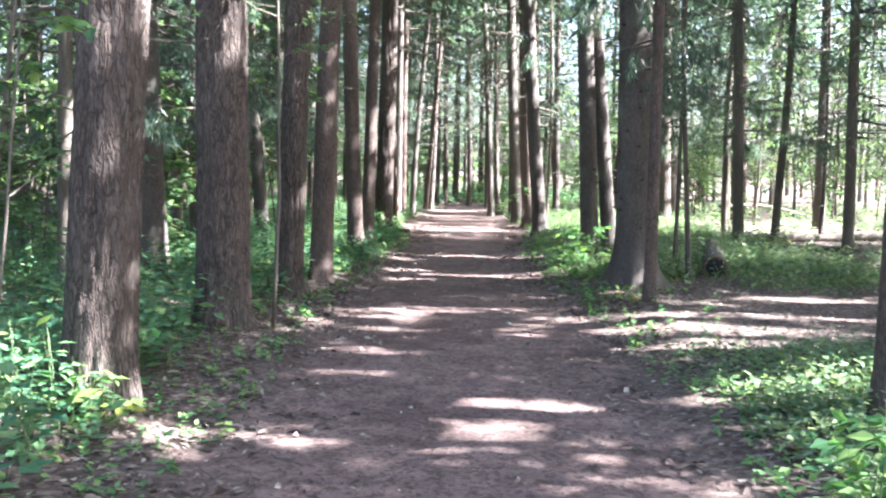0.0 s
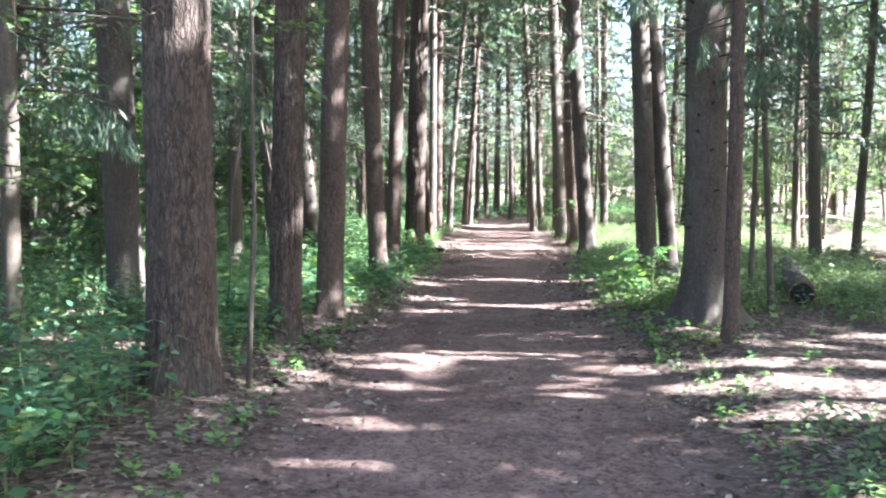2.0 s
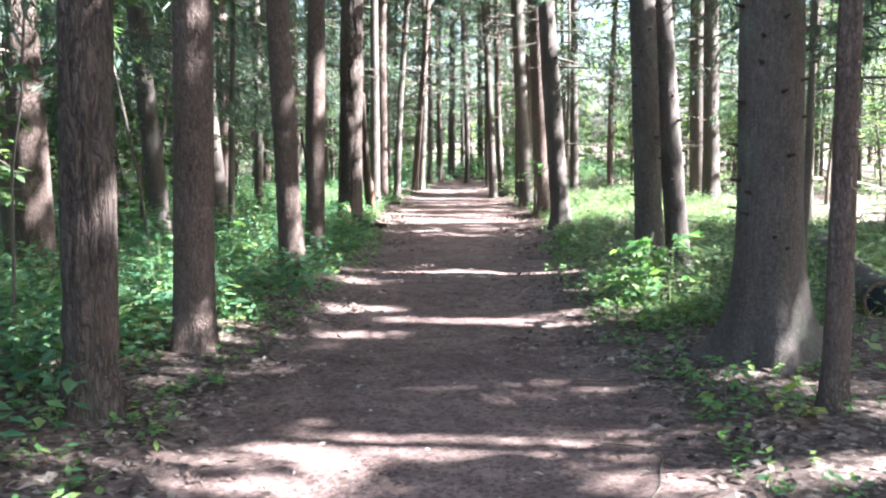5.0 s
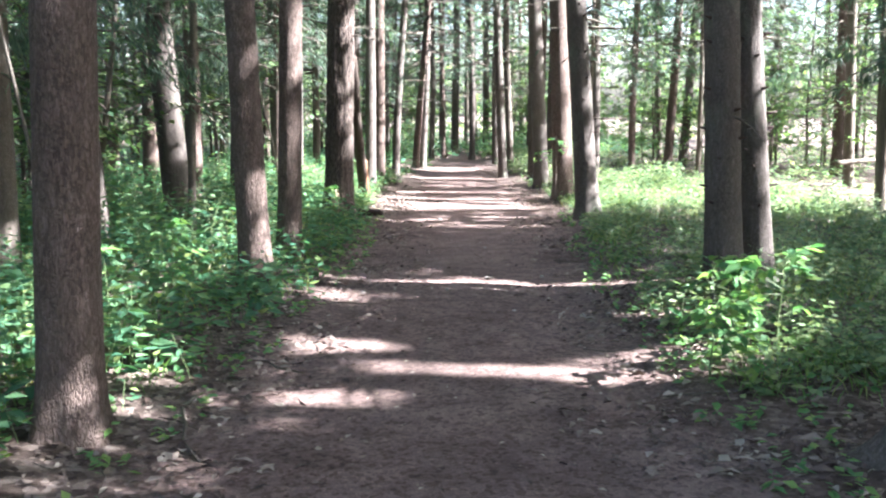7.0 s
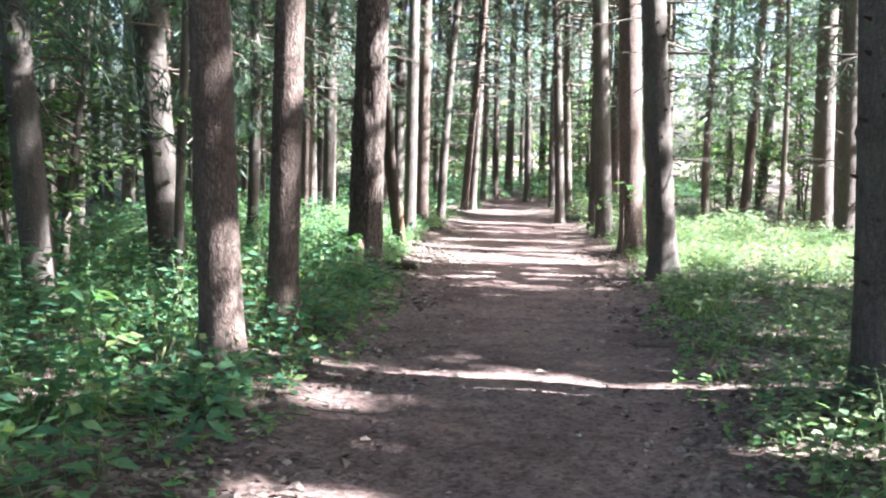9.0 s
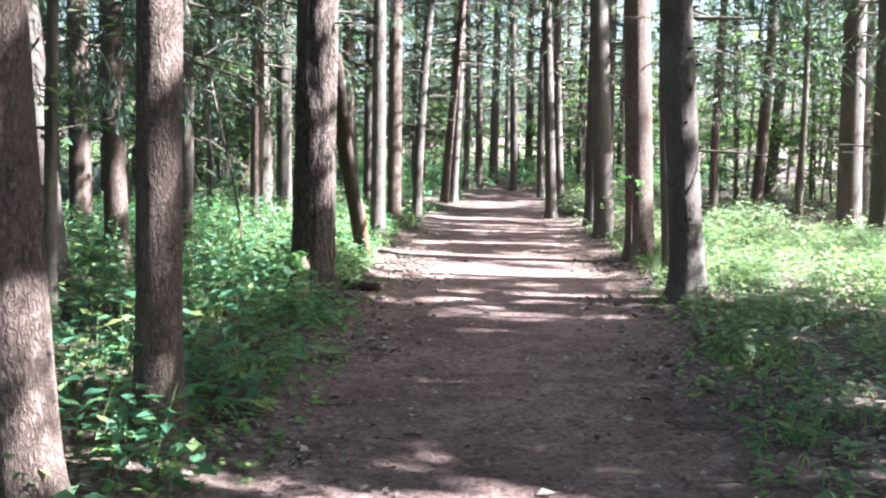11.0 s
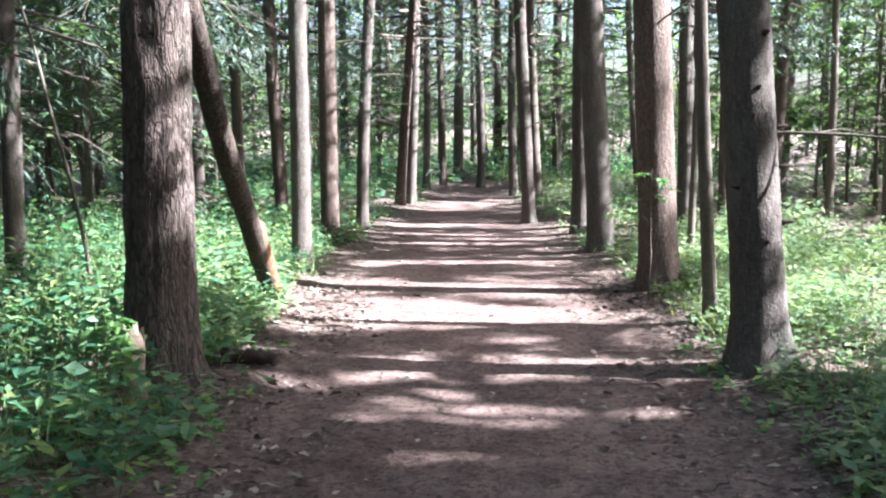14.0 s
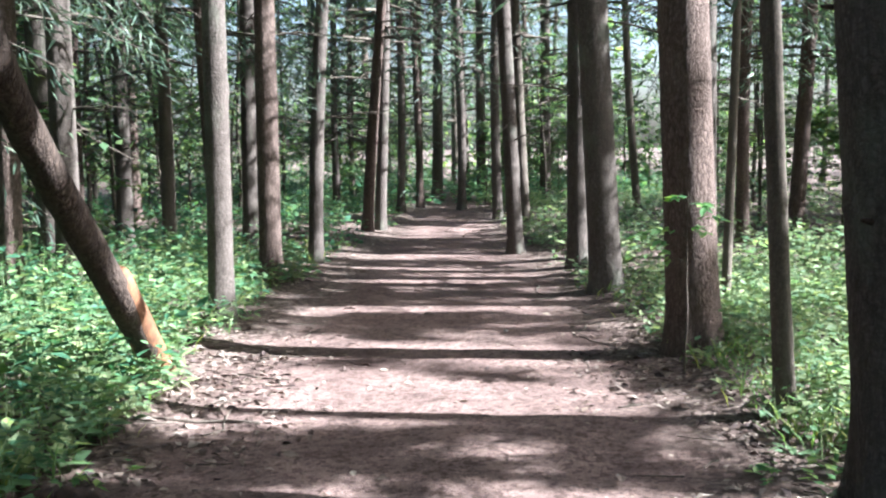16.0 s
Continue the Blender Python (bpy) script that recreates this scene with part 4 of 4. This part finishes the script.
weeds("undergrowth", 700, (-3.4, -1.2, 23.5, 31), 0.45, 0.10, 11, SUN_HERB, 808, "weeds beside the path with sunlight in their pale green")
weeds("undergrowth", 900, (-10, 8, -9, 1.5), 0.4, 0.13, 8, HERB, 810, "green weeds beside the start of the path", False)
weeds("undergrowth", 1500, (-8, 8, 43.5, 56), 0.8, 0.2, 10, HERB, 809, "tall green weeds where the path ends", False)

weeds("meadow_grass", 2600, (-42, -11, 44, 84), 1.1, 0.34, 6, SUN_HERB, 811, "pale blue-green meadow growth in an open clearing", False)


def seedlings(count, seed):
    """Single small plants in the litter between the path and the trees."""
    g = np.random.default_rng(seed)
    side = g.choice([-1, 1], count)
    y = g.uniform(3, 24, count)
    x = path_mid(y) + side * (path_half(y) + g.gamma(1.6, 0.35, count) - 0.05)
    per = 6
    w = np.repeat(np.arange(count), per)
    az = g.uniform(0, 6.28, count * per)
    p = np.stack([x[w], y[w], height(x, y)[w] + g.uniform(.01, .09, count * per)], -1)
    out = np.stack([np.cos(az), np.sin(az), g.normal(.1, .3, count * per)], -1)
    ln = 0.055 * g.uniform(.5, 1.4, count * per)
    ob = part("seedlings", arr_mesh("seedlings", *leaves(p, out, unit(g.normal(0, .25, (count * per, 3)) + [[0, 0, 1.0]]), ln, ln * 0.6)), BUSH_LEAF, None)
    tagged(ob, "scattered small green seedlings in the leaf litter", "undergrowth", kind="stuff")


seedlings(1100, 820)


def grass(count, box, tall, seed, label):
    g = np.random.default_rng(seed)
    x, y = g.uniform(box[0], box[1], count * 3), g.uniform(box[2], box[3], count * 3)
    ok = g.random(len(x)) < cover(x, y) * smooth(0.35, 0.6, fbm(x / 0.6, y / 0.6, 0, 47, 2))
    x, y = x[ok][:count], y[ok][:count]
    n = len(x)
    az = g.uniform(0, 6.28, n)
    h = tall * g.uniform(.5, 1.3, n)
    p = np.stack([x, y, height(x, y) - 0.01], -1)
    out = np.stack([np.cos(az) * .45, np.sin(az) * .45, np.ones(n)], -1)
    up = np.stack([np.cos(az), np.sin(az), np.zeros(n)], -1)
    ob = part("grass", arr_mesh("grass", *leaves(p, out, up, h, h * 0.05 + 0.003, -0.25)), GRASS, None)
    tagged(ob, label, "grass", kind="stuff")


grass(14000, (1.1, 6.0, 13.0, 30), 0.16, 830, "short green grass on the sunny bank")
grass(6000, (-5.0, -1.0, 13.0, 34), 0.2, 831, "green grass blades among the weeds")


# ---- litter ----
def litter(count, seed, lo, hi, size, label):
    g = np.random.default_rng(seed)
    y = g.uniform(lo, hi, count * 2)
    x = g.uniform(-6, 6, count * 2)
    off = np.abs(x - path_mid(y)) - path_half(y)
    ok = g.random(len(x)) < 0.2 + 0.8 * smooth(-0.75, 0.35, off + (fbm(x, y, 0, 51, 2) - 0.5))
    x, y = x[ok][:count], y[ok][:count]
    n = len(x)
    az = g.uniform(0, 6.28, n)
    out = np.stack([np.cos(az), np.sin(az), g.normal(0.05, .15, n)], -1)
    up = unit(g.normal(0, 0.22, (n, 3)) + [[0, 0, 1.0]])
    ln = size * g.uniform(.5, 1.4, n)
    ob = part("leaf_litter", arr_mesh("leaf_litter", *leaves(np.stack([x, y, height(x, y) + 0.006], -1), out, up, ln, ln * g.uniform(.3, .65, n), 0.25)), LITTER, None)
    tagged(ob, label, "leaf litter", kind="stuff")


litter(26000, 840, 1.5, 27, 0.05, "brown and pale dead leaves on the ground")
litter(9000, 842, 1.5, 26, 0.03, "small crumbs of bark and leaf on the path")
litter(5000, 841, 27, 44, 0.08, "dead leaves along the far path")


def edge_litter(count, seed):
    """Larger curled leaves and bark strips, thickest where the trodden earth ends."""
    g = np.random.default_rng(seed)
    y = g.uniform(2.0, 27.5, count * 3)
    side = g.choice([-1, 1], len(y))
    off = g.normal(0.12, 0.38, len(y))
    x = path_mid(y) + side * (path_half(y) + off)
    ok = fbm(x / 0.5, y / 0.5, 0, 57, 2) + g.normal(0, .1, len(y)) > 0.47
    x, y = x[ok][:count], y[ok][:count]
    n = len(x)
    az = g.uniform(0, 6.28, n)
    out = np.stack([np.cos(az), np.sin(az), g.normal(0.08, .22, n)], -1)
    up = unit(g.normal(0, 0.35, (n, 3)) + [[0, 0, 1.0]])
    ln = g.uniform(.04, .115, n)
    ob = part("curled_leaves", arr_mesh("curled_leaves", *leaves(np.stack([x, y, height(x, y) + 0.012], -1), out, up, ln, ln * g.uniform(.18, .55, n), 0.35, True)), EDGE_LITTER, None)
    tagged(ob, "curled grey-brown leaves and bark strips along the path edge", "leaf litter", kind="stuff")


edge_litter(9000, 844)


def sticks(count, seed):
    g = np.random.default_rng(seed)
    out = []
    for k in range(count):
        y = g.uniform(2.5, 30)
        off = abs(g.normal(0, 1.0)) + 0.95
        x = path_mid(y) + g.choice([-1, 1]) * off
        n, az, ln = 5, g.uniform(0, 6.28), g.gamma(2, 0.09)
        s = np.linspace(-.5, .5, n)[:, None]
        pts = np.array([[x, y, 0]]) + s * ln * np.array([[math.cos(az), math.sin(az), 0]]) + g.normal(0, 0.05 * ln, (n, 3)) * [[1, 1, 0]]
        rad = 0.002 + 0.012 * ln * g.uniform(.4, 1)
        pts[:, 2] = height(pts[:, 0], pts[:, 1]) + rad * 0.8
        out.append(tube(pts, np.linspace(rad, rad * .6, n), 5))
    ob = part("fallen_twigs", arr_mesh("fallen_twigs", *merge(out), True), TWIG_BARK, None)
    tagged(ob, "scattered thin fallen twigs on the forest floor", "twigs", kind="stuff")


sticks(800, 850)


# ---- single things on the floor ----
def log_thing(name, a, b, ra, rb, mat, label, hollow=False, seed=0, sides=26, bend=0.0, rough=0.16):
    """A fallen stem with uneven girth; its end may carry a black plug for a shaded hollow."""
    g = np.random.default_rng(seed)
    root = new(name)
    root.location = a
    grain = 9 if rough < 0.5 else 26
    tagged(root, label, "log")
    d = np.array(b, float) - np.array(a, float)
    n = 26
    s = np.linspace(0, 1, n)[:, None]
    pts = d[None] * s + np.array([[0, 0, bend]]) * np.sin(s * math.pi)
    pts = pts + np.cumsum(g.normal(0, 0.004, (n, 3)), 0)
    v, f = tube(pts, np.linspace(ra, rb, n), sides)
    c = np.repeat(np.concatenate([pts[:1], pts, pts[-1:]]), sides, 0)
    v = c + (v - c) * (1 + rough * (fbm(v[:, 0] * grain + seed, v[:, 1] * grain, v[:, 2] * grain, 61)[:, None] - 0.5))
    part("stem", arr_mesh("stem", v, f, True), mat, root)
    if hollow:
        w = unit(d[None])[0]
        hv, hf = tube(np.array([w * -0.012, w * -0.006, w * 0.02]), np.array([ra * 0.8, ra * 0.84, ra * 0.84]), 22)
        part("hollow", arr_mesh("hollow", hv, hf, True), HOLLOW_SHADE, root, "rotted core in black for the hollow's shade")
        rv, rf = tube(np.array([[math.cos(t) * ra * 0.9, 0, math.sin(t) * ra * 0.9] for t in np.linspace(0, 6.0, 20)]), np.full(20, ra * 0.1), 6)
        rim = part("rim", arr_mesh("rim", rv, rf, True), DEAD_WOOD, root)
        rim.rotation_euler = (0, 0, math.atan2(w[1], w[0]) - math.pi / 2)
    return root


def peeled_foot(root, a, b, r, share):
    """The lower end of a dead stem where the bark has come off."""
    d = (np.array(b, float) - np.array(a, float)) * share
    s = np.linspace(0, 1, 12)[:, None]
    v, f = tube(d[None] * s + np.array([[0, 0, -0.06 * share]]) * np.sin(s * 1.5), np.linspace(r * 1.08, r * 1.04, 12), 24)
    v = v * 1.0 + (fbm(v[:, 0] * 12, v[:, 1] * 12, v[:, 2] * 12, 66)[:, None] - 0.5) * 0.008
    part("peeled_foot", arr_mesh("peeled_foot", v, f, True), PEELED, root, "orange-brown bare wood")


def floor_at(x, y, up=0.0):
    return (x, y, float(height(x, y)) + up)


log_thing("hollow_log", floor_at(3.62, 14.36, 0.15), floor_at(4.7, 18.9, 0.13), 0.17, 0.14, SPRUCE_BARK, "fallen grey log with a dark hollow end", True, 1)
log_thing("fallen_log", floor_at(6.4, 21.9, 0.09), floor_at(10.5, 23.0, 0.1), 0.10, 0.08, TWIG_BARK, "dark fallen log among sunlit weeds", False, 2)
log_thing("fallen_log", floor_at(4.6, 19.6, 0.07), floor_at(7.6, 19.2, 0.06), 0.07, 0.05, SPRUCE_BARK, "thin grey fallen stem in the litter", False, 3)
log_thing("fallen_log", floor_at(-6.3, 13.9, 0.22), floor_at(-3.9, 12.9, 0.05), 0.06, 0.035, SPRUCE_BARK, "pale fallen branch among green weeds", False, 4)
LEAN_A, LEAN_B = floor_at(-1.77, 25.9, 0.0), (-1.63, 23.02, 2.3)
leaning = log_thing("leaning_log", LEAN_A, LEAN_B, 0.085, 0.078, FALLEN_BARK, "dead brown stem leaning against a pine", False, 5, 26, -0.06)
peeled_foot(leaning, LEAN_A, LEAN_B, 0.087, 0.32)
log_thing("rotten_log", floor_at(-1.64, 23.52, 0.045), floor_at(-1.27, 23.46, 0.035), 0.055, 0.04, ROT, "short rotten dark log lying at the path's edge", False, 6, 18, 0.0, 0.9)
log_thing("fallen_log", floor_at(7.2, 28.2, 0.6), floor_at(10.4, 30.5, 0.2), 0.05, 0.03, TWIG_BARK, "dark broken branch propped among saplings", False, 8, 12, 0.15)


def stump(x, y, r, tall, seed):
    g = np.random.default_rng(seed)
    root = new("broken_stump")
    root.location = floor_at(x, y, -0.03)
    tagged(root, "pale splintered stump of a broken sapling", "stump")
    n, sides = 14, 22
    th = np.arange(sides) * 2 * math.pi / sides
    top = tall * (0.7 + 0.3 * vnoise(np.cos(th) * 2, np.sin(th) * 2, seed, 3) + 0.12 * g.random(sides))
    s = np.linspace(0, 1, n)[:, None]
    rad = r * (1 + 0.5 * np.exp(-s * tall / 0.06)) * (0.9 + 0.2 * vnoise(np.cos(th) * 3, np.sin(th) * 3, s * 4, 5))
    v = np.stack([rad * np.cos(th), rad * np.sin(th), s * top[None]], -1).reshape(-1, 3)
    i, j = np.meshgrid(np.arange(n - 1), np.arange(sides), indexing="ij")
    k = (j + 1) % sides
    f = np.stack([i * sides + j, i * sides + k, (i + 1) * sides + k, (i + 1) * sides + j], -1).reshape(-1, 4)
    part("bark", arr_mesh("bark", v, f, True), PALE_WOOD, root)
    part("core", arr_mesh("core", *tube(np.array([[0, 0, 0.02], [0, 0, tall * 0.6], [r * .2, 0, tall * 1.02]]), np.array([r * .8, r * .78, r * .25]), 12), True), PALE_WOOD, root, "pale splintered inner wood")


stump(-1.84, 22.45, 0.055, 0.47, 71)


def stone(x, y, size, seed):
    bm = bmesh.new()
    bmesh.ops.create_icosphere(bm, subdivisions=2, radius=size)
    for v in bm.verts:
        v.co *= 0.75 + 0.5 * noise.noise(v.co / size * 1.1 + Vector((seed, 0, 0)))
        v.co.z *= 0.6
    me = bpy.data.meshes.new("stone")
    bm.to_mesh(me)
    bm.free()
    ob = part("stone", me, STONE, None)
    ob.location = floor_at(x, y, size * 0.25)
    tagged(ob, "small grey stone lying on the trodden path", "stone", "stones on the path")


for n, (x, y, s) in enumerate([(-0.40, 23.3, 0.03), (0.45, 10.0, 0.035), (-0.2, 17.4, 0.02), (0.35, 16.4, 0.02), (0.7, 18.1, 0.025), (-0.6, 12.2, 0.02), (0.2, 20.2, 0.02), (-0.35, 6.4, 0.018), (0.5, 27.5, 0.03)]):
    stone(x, y, s, n * 3.7)


# ---- far woods that close the view ----
def far_woods(count, seed, low, tall, floor, label):
    g = np.random.default_rng(seed)
    x, y = g.uniform(-60, 60, count * 6), g.uniform(-25, 95, count * 6)
    ring = (np.abs(x) > 19) | (y > 52) | (y < -9)
    clump = fbm(x / 3.0, y / 3.0, 0, 71, 2)
    ok = ring & (clump > floor)
    x, y, clump = x[ok][:count], y[ok][:count], clump[ok][:count]
    n = len(x)
    z = low + g.random(n) ** 1.5 * (tall + 26 * (clump - 0.5))
    shaded = (sunlit(*shadow_spot(np.stack([x, y, z], -1))) < 0.5) & ~(clearing(x, y) & (z < 3))
    x, y, z = x[shaded], y[shaded], z[shaded]
    n = len(x)
    way = unit(g.normal(0, 1, (n, 3)) * [[1, 1, 0.5]])
    ln = g.uniform(0.25, 0.6, n)
    ob = part("far_woods", arr_mesh("far_woods", *leaves(np.stack([x, y, z], -1), way, unit(g.normal(0, .6, (n, 3)) + [[0, 0, 1.0]]), ln, ln * 0.6, 0.15, False)), TREE_LEAF, None)
    tagged(ob, label, "woods", kind="stuff")


far_woods(45000, 900, 0.1, 2, 0.5, "distant bright green woodland undergrowth")
far_woods(70000, 901, 3.5, 9, 0.42, "distant green crowns of the woodland")
